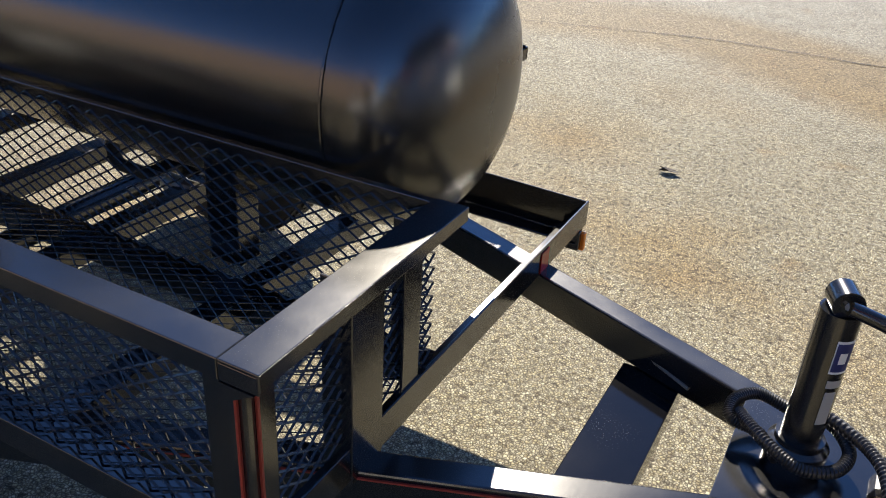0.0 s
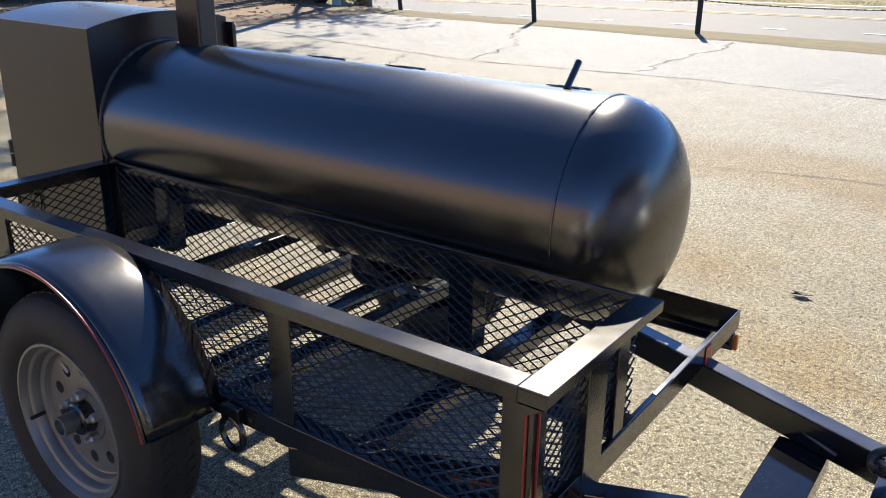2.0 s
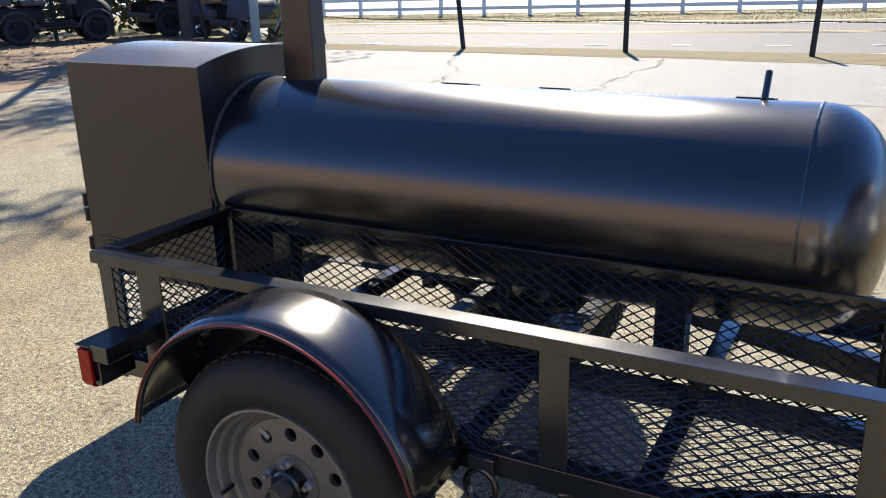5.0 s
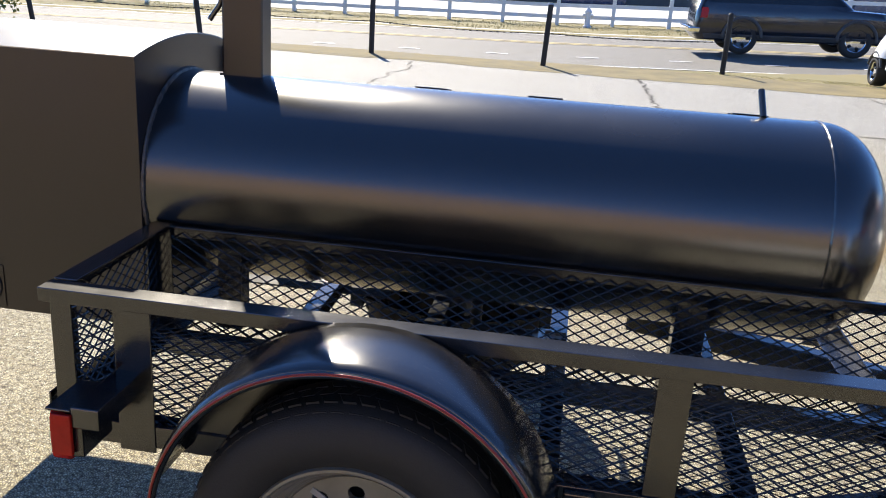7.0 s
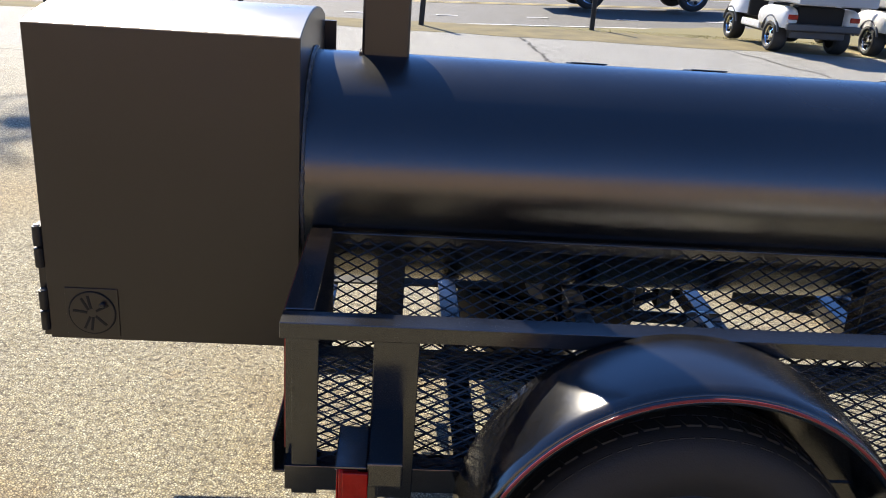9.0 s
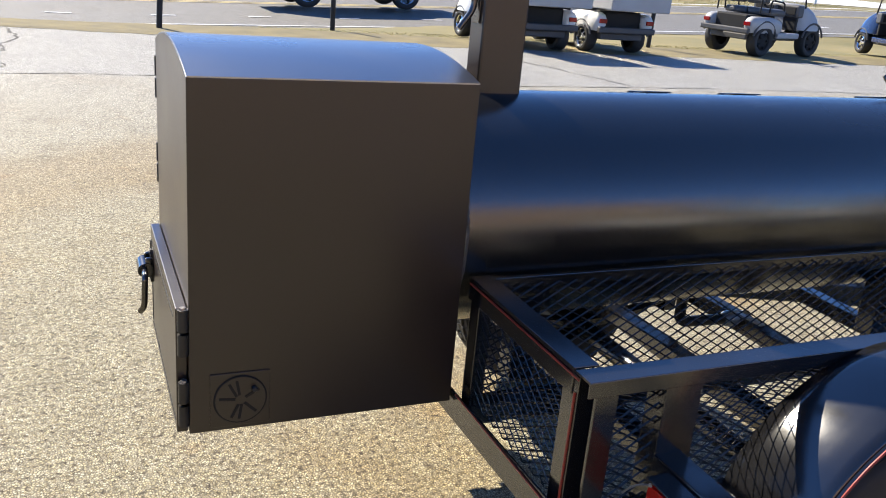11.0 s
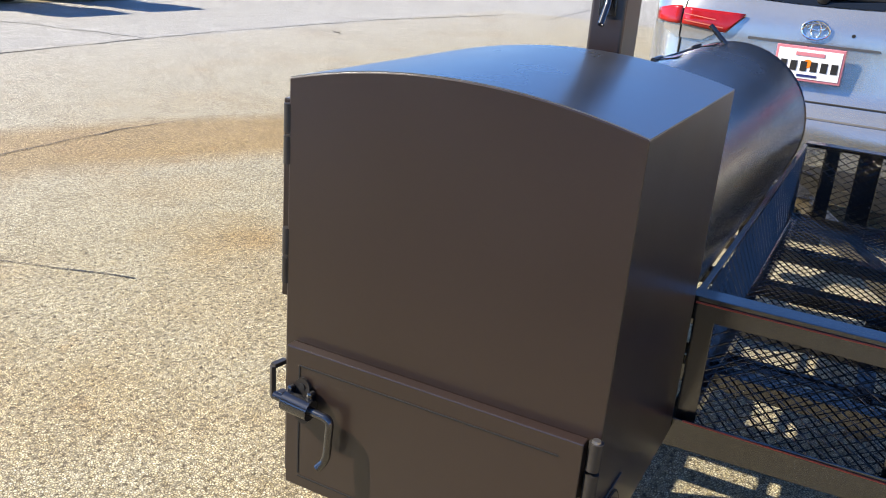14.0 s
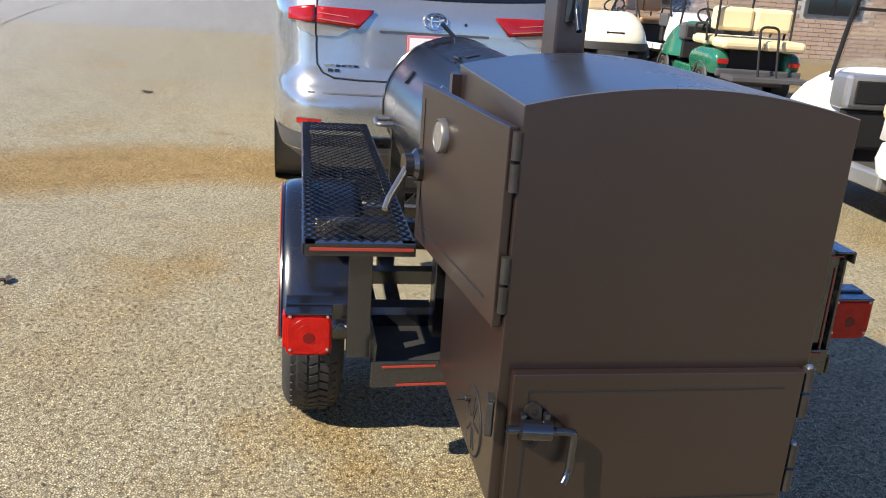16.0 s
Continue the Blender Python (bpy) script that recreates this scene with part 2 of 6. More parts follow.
    base = mix(ranged(mid.outputs[0], 0.45, 0.75, 0.0, 0.35), base, (0.6, 0.56, 0.5), "MULTIPLY")
    # broad weathering, and a scatter of dark flecks
    broad = tex("ShaderNodeTexNoise", 1.7, 6.0)
    base = mix(ranged(broad.outputs[0], 0.5, 0.68, 0.0, 0.3), base, (0.74, 0.73, 0.70), "MULTIPLY")
    fleck = tex("ShaderNodeTexNoise", 9.0, 3.0)
    base = mix(ranged(fleck.outputs[0], 0.645, 0.69, 0.0, 0.45), base, (0.45, 0.42, 0.37), "MULTIPLY")
    if stains:
        rust = tex("ShaderNodeTexNoise", 0.9, 4.0)
        base = mix(ranged(rust.outputs[0], 0.54, 0.72, 0.0, 0.4), base, (0.95, 0.74, 0.45), "MULTIPLY")
        spots = tex("ShaderNodeTexNoise", 3.2, 3.0)
        base = mix(ranged(spots.outputs[0], 0.64, 0.76, 0.0, 0.6), base, (0.85, 0.58, 0.28), "MULTIPLY")
        xyz = t.nodes.new("ShaderNodeSeparateXYZ")
        t.links.new(pos, xyz.inputs[0])

        def calc(op, p, q=0.0, clamp=False):
            n = t.nodes.new("ShaderNodeMath")
            n.operation, n.use_clamp = op, clamp
            for sock, v in ((n.inputs[0], p), (n.inputs[1], q)):
                if isinstance(v, (int, float)):
                    sock.default_value = v
                else:
                    t.links.new(v, sock)
            return n.outputs[0]

        # an old run of rusty water: a wavering arc round the place where the trailer stands
        dx, dy = calc("SUBTRACT", xyz.outputs[0], 0.95), calc("SUBTRACT", xyz.outputs[1], 1.6)
        far = calc("SQRT", calc("ADD", calc("MULTIPLY", dx, dx), calc("MULTIPLY", dy, dy)))
        waver = tex("ShaderNodeTexNoise", 0.6, 4.0)
        off = calc("ABSOLUTE", calc("SUBTRACT", calc("ADD", far, calc("MULTIPLY", waver.outputs[0], 0.7)), 3.46))
        arc = ranged(off, 0.36, 0.72, 1.0, 0.0)
        arc = calc("MULTIPLY", arc, ranged(xyz.outputs[1], 0.2, 1.4, 0.0, 1.0))
        arc = calc("MULTIPLY", arc, ranged(xyz.outputs[0], -0.8, 2.0, 0.5, 1.0))
        base = mix(calc("MULTIPLY", arc, 0.9), base, (0.87, 0.645, 0.30), "MULTIPLY")
        # rusty drips on the ground round the trailer's wheel
        for sx, sy, reach, deep in ((-0.15, 1.15, 0.7, 0.35), (0.1, 0.85, 0.5, 0.35), (1.0, 2.2, 0.8, 0.35), (-1.6, 0.3, 0.8, 0.25), (-6.8, 3.4, 2.4, 0.8), (-5.0, 1.6, 1.5, 0.5), (-0.1, 2.2, 0.6, 0.4), (1.8, 1.95, 0.55, 0.8), (0.5, 1.27, 0.42, 1.0), (1.24, 2.75, 0.55, 0.6), (2.6, -2.0, 0.6, 0.6)):
            ex, ey = calc("SUBTRACT", xyz.outputs[0], sx), calc("SUBTRACT", xyz.outputs[1], sy)
            near = calc("SQRT", calc("ADD", calc("MULTIPLY", ex, ex), calc("MULTIPLY", ey, ey)))
            near = calc("ADD", near, calc("MULTIPLY", spots.outputs[0], 0.9))
            base = mix(ranged(near, 0.35, 0.35 + reach, deep, 0.0), base, (0.87, 0.64, 0.28), "MULTIPLY")
        # beyond the long seam the paving is older and greyer
        level = t.nodes.new("ShaderNodeRGBToBW")
        t.links.new(base, level.inputs[0])
        older = calc("MAXIMUM", ranged(xyz.outputs[1], 7.75, 8.0, 0.0, 0.85), ranged(xyz.outputs[0], 15.2, 15.6, 0.0, 0.85))
        base = mix(older, base, mix(1.0, level.outputs[0], (1.06, 1.05, 0.99), "MULTIPLY"))
        # away from the trailer's usual stand it is washed paler and greyer
        base = mix(ranged(xyz.outputs[1], 3.0, 7.5, 0.0, 0.55), base, mix(1.0, level.outputs[0], (1.5, 1.48, 1.38), "MULTIPLY"))
        # and beside the parked carts it is browner
        side_strip = calc("MULTIPLY", ranged(xyz.outputs[1], -3.1, -2.98, 1.0, 0.0), ranged(xyz.outputs[0], 5.5, 7.0, 0.0, 0.8))
        base = mix(side_strip, base, (0.82, 0.66, 0.42), "MULTIPLY")
    t.links.new(base, b.inputs["Base Color"])
    b.inputs["Roughness"].default_value = 0.75
    b.inputs["Specular IOR Level"].default_value = 0.35
    bp = t.nodes.new("ShaderNodeBump")
    bp.inputs["Strength"].default_value, bp.inputs["Distance"].default_value = 0.7, 0.004
    t.links.new(ranged(edge.outputs[0], 0.0, 0.42, 0.0, 1.0), bp.inputs["Height"])
    t.links.new(bp.outputs[0], b.inputs["Normal"])
    return m


LOT = asphalt("worn lot surface", (0.062, 0.046, 0.026), (0.325, 0.273, 0.15), (0.71, 0.638, 0.395), (0.95, 0.915, 0.69), 128.0)
ROAD = asphalt("grey road surface", (0.13, 0.13, 0.127), (0.21, 0.21, 0.205), (0.29, 0.287, 0.275), (0.34, 0.335, 0.32), 60, False)
GRASS = surface("dry verge grass", (0.15, 0.14, 0.05), (0.27, 0.22, 0.10), (0.8, 0.95), grain=14, blotch=0.7, bump=1.0, bump_scale=40)
TAR = surface("tar filled crack", (0.02, 0.018, 0.015), (0.05, 0.045, 0.04), (0.6, 0.9), bump=0.4)
BRICK = surface("pale brown brick", (0.30, 0.20, 0.13), (0.46, 0.34, 0.25), (0.75, 0.9), grain=30, bump=0.4)


# ---- mesh helpers ----
def thing(name, label, category, group="", kind="", at=(0, 0, 0)):
    ob = new(name)
    ob.location = at
    return tagged(ob, label, category, group, kind)


def part(name, bm, material, parent=None, label="", smooth=False, bevel=0.0):
    """Links a bmesh as one mesh object under a thing or a part."""
    bmesh.ops.recalc_face_normals(bm, faces=bm.faces)
    me = bpy.data.meshes.new(name)
    bm.to_mesh(me)
    bm.free()
    me.materials.append(material)
    if smooth:
        for p in me.polygons:
            p.use_smooth = True
        me.set_sharp_from_angle(angle=radians(38))
    ob = new(name, me)
    if parent is not None:
        ob.parent = parent
        up, off = parent, Vector((0, 0, 0))
        while up is not None:
            off += up.location
            up = up.parent
        ob.location = -off
    if bevel:
        mod = ob.modifiers.new("edge", "BEVEL")
        mod.width, mod.segments, mod.limit_method = bevel, 2, "ANGLE"
    if label:
        ob["label"] = label
    return ob


def block(bm, x0, x1, y0, y1, z0, z1):
    vs = [bm.verts.new((x, y, z)) for z in (z0, z1) for y in (y0, y1) for x in (x0, x1)]
    for f in ((0, 1, 3, 2), (4, 6, 7, 5), (0, 4, 5, 1), (2, 3, 7, 6), (0, 2, 6, 4), (1, 5, 7, 3)):
        bm.faces.new([vs[k] for k in f])
    return bm


def extrude(bm, outline, a, b, u, v):
    """A closed outline of (u, v) pairs swept straight from a to b."""
    a, b, u, v = Vector(a), Vector(b), Vector(u), Vector(v)
    rings = [[bm.verts.new(c + u * p + v * q) for p, q in outline] for c in (a, b)]
    n = len(outline)
    for k in range(n):
        bm.faces.new((rings[0][k], rings[0][(k + 1) % n], rings[1][(k + 1) % n], rings[1][k]))
    bm.faces.new(rings[0][::-1])
    bm.faces.new(rings[1])
    return bm


def angle_iron(bm, a, b, u, v, leg=0.05, leg2=0.05, th=0.005):
    """An L section from a to b whose heel runs along the line, one leg towards u, the other towards v."""
    return extrude(bm, [(0, 0), (leg, 0), (leg, th), (th, th), (th, leg2), (0, leg2)], a, b, u, v)


def bar(bm, a, b, w, h, up=(0, 0, 1)):
    a, b = Vector(a), Vector(b)
    d = (b - a).normalized()
    if abs(d.dot(Vector(up).normalized())) > 0.999:
        up = (1, 0, 0)
    side = d.cross(Vector(up)).normalized()
    top = side.cross(d)
    return extrude(bm, [(-w / 2, -h / 2), (w / 2, -h / 2), (w / 2, h / 2), (-w / 2, h / 2)], a, b, side, top)


def tube(bm, pts, r, n=10, closed=False):
    pts = [Vector(p) for p in pts]
    rings = []
    prev = None
    for k, p in enumerate(pts):
        if closed:
            d = (pts[(k + 1) % len(pts)] - pts[k - 1]).normalized()
        else:
            d = (pts[min(k + 1, len(pts) - 1)] - pts[max(k - 1, 0)]).normalized()
        if prev is None:
            side = d.orthogonal().normalized()
        else:
            side = (prev - d * prev.dot(d)).normalized()
        prev = side
        other = d.cross(side)
        rad = r[k] if isinstance(r, (list, tuple)) else r
        rings.append([bm.verts.new(p + (side * math.cos(w) + other * math.sin(w)) * rad) for w in (2 * math.pi * j / n for j in range(n))])
    last = len(rings) if closed else len(rings) - 1
    for k in range(last):
        a, b = rings[k], rings[(k + 1) % len(rings)]
        for j in range(n):
            bm.faces.new((a[j], a[(j + 1) % n], b[(j + 1) % n], b[j]))
    if not closed:
        bm.faces.new(rings[0][::-1])
        bm.faces.new(rings[-1])
    return bm


def lathe(bm, profile, origin, axis, n=48, cap=True):
    """A profile of (distance along the axis, radius) turned round the axis."""
    o, d = Vector(origin), Vector(axis).normalized()
    s = d.orthogonal().normalized()
    q = d.cross(s)
    rings = []
    for h, r in profile:
        if r < 1e-6:
            rings.append([bm.verts.new(o + d * h)])
        else:
            rings.append([bm.verts.new(o + d * h + (s * math.cos(w) + q * math.sin(w)) * r) for w in (2 * math.pi * j / n for j in range(n))])
    for a, b in zip(rings, rings[1:]):
        for j in range(n):
            k = (j + 1) % n
            if len(a) == 1 and len(b) == 1:
                continue
            if len(a) == 1:
                bm.faces.new((a[0], b[j], b[k]))
            elif len(b) == 1:
                bm.faces.new((a[j], a[k], b[0]))
            else:
                bm.faces.new((a[j], a[k], b[k], b[j]))
    if cap:
        for ring, flip in ((rings[0], True), (rings[-1], False)):
            if len(ring) > 2:
                bm.faces.new(ring[::-1] if flip else ring)
    return bm


def bent(corners, r=0.03, n=5):
    """A polyline with rounded corners."""
    c = [Vector(p) for p in corners]
    out = [c[0]]
    for a, b, d in zip(c, c[1:], c[2:]):
        p, q = b + (a - b).normalized() * r, b + (d - b).normalized() * r
        for k in range(n + 1):
            w = k / n
            out.append(p * (1 - w) ** 2 + b * 2 * w * (1 - w) + q * w * w)
    return out + [c[-1]]


def expanded(name, origin, u, v, lu, lv, parent, inside=None, long=0.044, short=0.026, strand=0.0034, thick=0.0016):
    """Expanded metal: zigzag strands that touch at their knuckles and leave diamond holes."""
    o, u, v = Vector(origin), Vector(u).normalized(), Vector(v).normalized()
    w = u.cross(v)
    verts, faces = [], []
    rows, cols = int(lv / (short / 2)), int(lu / (long / 2))
    for r in range(rows):
        for c in range(cols):
            up = (c + r) % 2
            y0 = (r + (0 if up else 1)) * short / 2
            y1 = (r + (1 if up else 0)) * short / 2
            p, q = o + u * (c * long / 2) + v * y0, o + u * ((c + 1) * long / 2) + v * y1
            if inside and not inside((p + q) / 2):
                continue
            d = (q - p).normalized()
            across = d.cross(w).normalized()
            # strands lean, so that they catch the light on one flank
            s, n1 = (across * 0.62 + w * 0.78) * strand / 2, (across * 0.78 - w * 0.62) * thick / 2
            k = len(verts)
            verts += [p - s - n1, p + s - n1, p + s + n1, p - s + n1, q - s - n1, q + s - n1, q + s + n1, q - s + n1]
            faces += [(k, k + 1, k + 5, k + 4), (k + 1, k + 2, k + 6, k + 5), (k + 2, k + 3, k + 7, k + 6), (k + 3, k, k + 4, k + 7)]
    me = bpy.data.meshes.new(name)
    me.from_pydata([tuple(p) for p in verts], [], faces)
    me.materials.append(MESH_BLACK)
    ob = new(name, me)
    ob.parent = parent
    ob.location = -parent.location
    return ob


# ---- ground ----
def crest(x):
    """Where the grass verge tips over towards the road."""
    if x > 0:
        k = min(x, 6.5)
        return 12.8 + 0.12 * k + 0.05 * k * k
    return 12.8 + 0.06 * max(x, -6.0) + 1.2 * min(4.0, max(0.0, -10.5 - x))


def ground_height(x, y):
    """Flat lot and verge; beyond the crest the bank drops to the road, which climbs towards +x."""
    fall = min(1.0, max(0.0, (y - crest(x)) / 1.6))
    k = max(-30.0, min(30.0, x))
    return (-0.49 + (0.034 if k > 0 else 0.018) * k) * fall * fall * (3 - 2 * fall)


def sheet(bm, xs, ys, lift=0.0, wave=0.0):
    grid = []
    for y in ys:
        edge = wave if y in (ys[0], ys[-1]) else 0.0
        row = []
        for x in xs:
            yy = y + edge * (noise.noise((x * 0.7, y, 3.1)) + 0.6 * noise.noise((x * 2.9, y, 7.7)))
            row.append(bm.verts.new((x, yy, ground_height(x, yy) + lift)))
        grid.append(row)
    for r in range(len(ys) - 1):
        for c in range(len(xs) - 1):
            bm.faces.new((grid[r][c], grid[r][c + 1], grid[r + 1][c + 1], grid[r + 1][c]))
    return bm


def steps(a, b, n):
    return [a + (b - a) * k / n for k in range(n + 1)]


wide_x = [-900, -300, -100, -50] + steps(-30, 30, 60) + [50, 100, 300, 900]
wide_y = [-900, -300, -80, -30] + steps(-16, 10, 26) + steps(10.5, 20, 38) + steps(21, 36, 15) + [60, 120, 300, 900]
tagged(part("ground", sheet(bmesh.new(), wide_x, wide_y, -0.02), GRASS), "dry patchy grass land beyond the paved lot", "ground", kind="structure")
tagged(part("pavement", sheet(bmesh.new(), steps(-32, 34, 264), steps(-16, 11.62, 20), 0.0, 0.14), LOT), "worn tan exposed aggregate parking lot with brown stains", "pavement", kind="structure")
tagged(part("road", sheet(bmesh.new(), steps(-60, 60, 240), [17.0, 18.5, 20, 22, 24, 27.2], -0.008, 0.05), ROAD), "sunlit pale grey asphalt road behind the verge", "road", kind="structure")
tagged(part("road_far", sheet(bmesh.new(), steps(-60, 60, 60), [34.4, 39, 46, 58], 0.0), PALE_YARD), "pale paved yard behind the white fence", "road", kind="structure")
tagged(part("kerb", sheet(bmesh.new(), steps(-60, 60, 60), [27.2, 27.5], 0.05), PALE_YARD), "pale concrete kerb along the far side of the road", "kerb", kind="structure")
tagged(part("verge", sheet(bmesh.new(), steps(-10, 26, 144), [11.5, 11.9, 12.3, 12.7, 13.0], 0.004, 0.16), VERGE), "brown verge with dead leaves and thin grass", "verge", kind="structure")
dirt = tagged(part("ground_dirt", sheet(bmesh.new(), steps(-30, -8.2, 40), steps(-3, 12.6, 14), 0.006, 0.4), DIRT), "brown dirt and leaf litter by the gate", "ground", kind="structure")
marks = bmesh.new()
for k in range(-14, 14):
    sheet(marks, [k * 2.13 + 0.93, k * 2.13 + 1.45], [19.35, 19.5], 0.004)
tagged(part("road_marking", marks, WHITE), "worn white dashed lane line on the road", "road marking", kind="structure")
marks = bmesh.new()
for y in (23.2, 23.55):
    sheet(marks, steps(-50, 50, 50), [y, y + 0.12], 0.004)
tagged(part("road_marking", marks, YELLOW_LINE), "faded double yellow centre line on the road", "road marking", kind="structure")
marks = bmesh.new()
sheet(marks, steps(-50, 50, 100), [17.5, 17.62], 0.004)
sheet(marks, steps(-50, 50, 100), [26.7, 26.82], 0.004)
tagged(part("road_marking", marks, WHITE), "white edge lines along the road", "road marking", kind="structure")


def crack(pts, width=0.02, wander=0.05, seed=0, name="pavement_crack"):
    """A wandering tar-dark crack that lies in the lot surface."""
    rnd = random.Random(seed)
    bm = bmesh.new()
    line = []
    for a, b in zip(pts, pts[1:]):
        a, b = Vector(a), Vector(b)
        n = max(2, int((b - a).length / 0.12))
        side = Vector((-(b - a).y, (b - a).x)).normalized()
        for k in range(n):
            line.append(a.lerp(b, k / n) + side * rnd.uniform(-wander, wander))
    line.append(Vector(pts[-1]))
    rows = []
    for k, p in enumerate(line):
        d = (line[min(k + 1, len(line) - 1)] - line[max(k - 1, 0)]).normalized()
        s = Vector((-d.y, d.x)) * width * rnd.uniform(0.25, 1.0) / 2
        rows.append([bm.verts.new((q.x, q.y, 0.004)) for q in (p - s, p + s)])
    for a, b in zip(rows, rows[1:]):
        bm.faces.new((a[0], a[1], b[1], b[0]))
    return tagged(part(name, bm, TAR), "dark crack in the worn lot surface", "crack", kind="structure")


crack([(-9, 8.6), (-6.2, 7.9), (-3.35, 7.5), (-0.63, 7.9), (0.5, 7.86), (1.5, 7.9), (3.4, 7.75), (6.85, 8.0), (10.6, 7.9), (14.2, 7.3)], 0.035, 0.015, 1)
crack([(-1.35, 8.0), (-1.47, 8.86), (-1.36, 10.79), (-1.5, 11.5)], 0.045, 0.06, 2)
crack([(1.95, 7.9), (1.95, 9.1), (1.9, 11.5)], 0.05, 0.05, 3)
crack([(5.0, 11.5), (5.2, 10.2), (5.4, 9.2), (5.7, 8.0)], 0.04, 0.05, 4)
crack([(-3.35, 7.6), (-3.7, 9.2), (-4.4, 10.2), (-4.8, 11.3)], 0.035, 0.06, 5)
crack([(-0.3, 4.6), (0.11, 3.98), (0.25, 3.68), (0.35, 3.38), (0.5, 3.04), (0.62, 2.7)], 0.012, 0.02, 6)
crack([(10.6, 7.9), (13.6, 7.4), (14.4, 6.3), (15.8, 4.0), (16.46, 1.9), (16.9, -0.6)], 0.035, 0.02, 7)
crack([(0.2, 4.24), (0.6, 4.38), (1.0, 4.52), (1.52, 4.65), (2.31, 4.67), (3.0, 4.6)], 0.014, 0.012, 11)
crack([(-4.3, 7.6), (-3.9, 6.7), (-3.2, 5.9)], 0.03, 0.03, 8)
crack([(6.5, -3.05), (8.3, -3.12), (10.1, -3.2), (13.5, -3.3)], 0.02, 0.02, 10)
crack([(14.3, 6.4), (18, 6.9), (24, 7.4)], 0.03, 0.02, 9)


def leaf_at(x, y, size, turn, seed):
    rnd = random.Random(seed)
    bm = bmesh.new()
    n = 12
    rim = []
    for k in range(n):
        w = 2 * math.pi * k / n
        r = size * (0.55 + 0.45 * abs(math.cos(2.5 * w))) * rnd.uniform(0.8, 1.1)
        rim.append(bm.verts.new((r * math.cos(w), 0.6 * r * math.sin(w), 0.006 + 0.018 * rnd.random())))
    mid = bm.verts.new((0, 0, 0.012))
    for k in range(n):
        bm.faces.new((mid, rim[k], rim[(k + 1) % n]))
    ob = part("dead_leaf", bm, LEAF)
    ob.matrix_world = pose(x, y, 0.0, 0, 0, turn)
    mod = ob.modifiers.new("thick", "SOLIDIFY")
    mod.thickness = 0.002
    return tagged(ob, "curled dark brown dead leaf on the lot", "leaf", "dead leaves on the lot")


for k, (x, y, size) in enumerate(((1.726, 2.532, 0.045), (7.17, 2.85, 0.09), (8.4, 7.18, 0.08))):
    leaf_at(x, y, size, 40 * k, k)


def tufts(name, count, box, low, high, material, label, seed):
    """Grass blades, many small bent triangles in one mesh."""
    rnd = random.Random(seed)
    verts, faces = [], []
    for _ in range(count):
        x, y = rnd.uniform(box[0], box[1]), rnd.uniform(box[2], box[3])
        if noise.noise((x * 0.8, y * 0.8, seed)) < rnd.uniform(-0.5, 0.35):
            continue
        z = ground_height(x, y) - 0.015
        for _ in range(3):
            w, h = rnd.uniform(0, 6.28), rnd.uniform(low, high)
            dx, dy = math.cos(w) * 0.006, math.sin(w) * 0.006
            lx, ly = rnd.uniform(-0.04, 0.04), rnd.uniform(-0.04, 0.04)
            k = len(verts)
            verts += [(x - dx, y - dy, z), (x + dx, y + dy, z), (x + lx, y + ly, z + h)]
            faces.append((k, k + 1, k + 2))
    me = bpy.data.meshes.new(name)
    me.from_pydata(verts, [], faces)
    me.materials.append(material)
    return tagged(new(name, me), label, "grass", kind="stuff")


tufts("verge_grass", 22000, (-10, 22, 11.55, 13.6), 0.006, 0.022, GRASS_BLADE, "short dry grass on the verge between lot and road", 11)
tufts("far_verge_grass", 26000, (-30, 34, 27.6, 34.2), 0.03, 0.07, GRASS_BLADE, "mown grass strip along the white fence", 12)

# ---- chain fence on the verge ----
posts = ((-11.2, 12.4, -0.1, -0.05), (-8.3, 12.5, -0.13, -0.02), (-5.1, 12.12, -0.1, 0.0), (-2.28, 12.22, 0.0, 0.0), (0.45, 12.33, 0.04, 0.0), (3.34, 13.42, 0.0, 0.0), (9.4, 12.9, 0.02, 0.0))
tops = []
for x, y, lx, ly in posts:
    z = ground_height(x, y)
    p = thing("fence_post", "black painted steel fence post on the verge", "post", "chain fence posts", at=(x, y, z))
    part("tube", tube(bmesh.new(), [(x, y, z - 0.06), (x + lx, y + ly, z + 0.93)], 0.042, 14), POST_BLACK, p, smooth=True)
    part("cap", tube(bmesh.new(), [(x + lx, y + ly, z + 0.93), (x + lx, y + ly, z + 0.955)], [0.048, 0.03], 14), GALVANISED if abs(x - 0.45) < 0.1 else POST_BLACK, p, smooth=True)
    tops.append(Vector((x + lx * 0.6, y + ly, z + 0.5)))
for a, b in zip(tops[:5], tops[1:6]):
    bm = bmesh.new()
    n = 52
    for k in range(n):
        w0, w1 = k / n, (k + 0.8) / n
        p, q = a.lerp(b, w0), a.lerp(b, w1)
        p.z -= 0.035 * (1 - (2 * w0 - 1) ** 2)
        q.z -= 0.035 * (1 - (2 * w1 - 1) ** 2)
        tube(bm, [p, q], 0.011 if k % 2 else 0.007, 5)
    tagged(part("chain", bm, POST_BLACK), "dark sagging chain hung between the fence posts", "chain", "fence chains")

# ---- white rail fence across the road ----
fence = thing("rail_fence", "white painted post and rail fence across the road", "fence", at=(0, 33.0, 0))


def fence_z(x):
    return ground_height(x, 33.0)


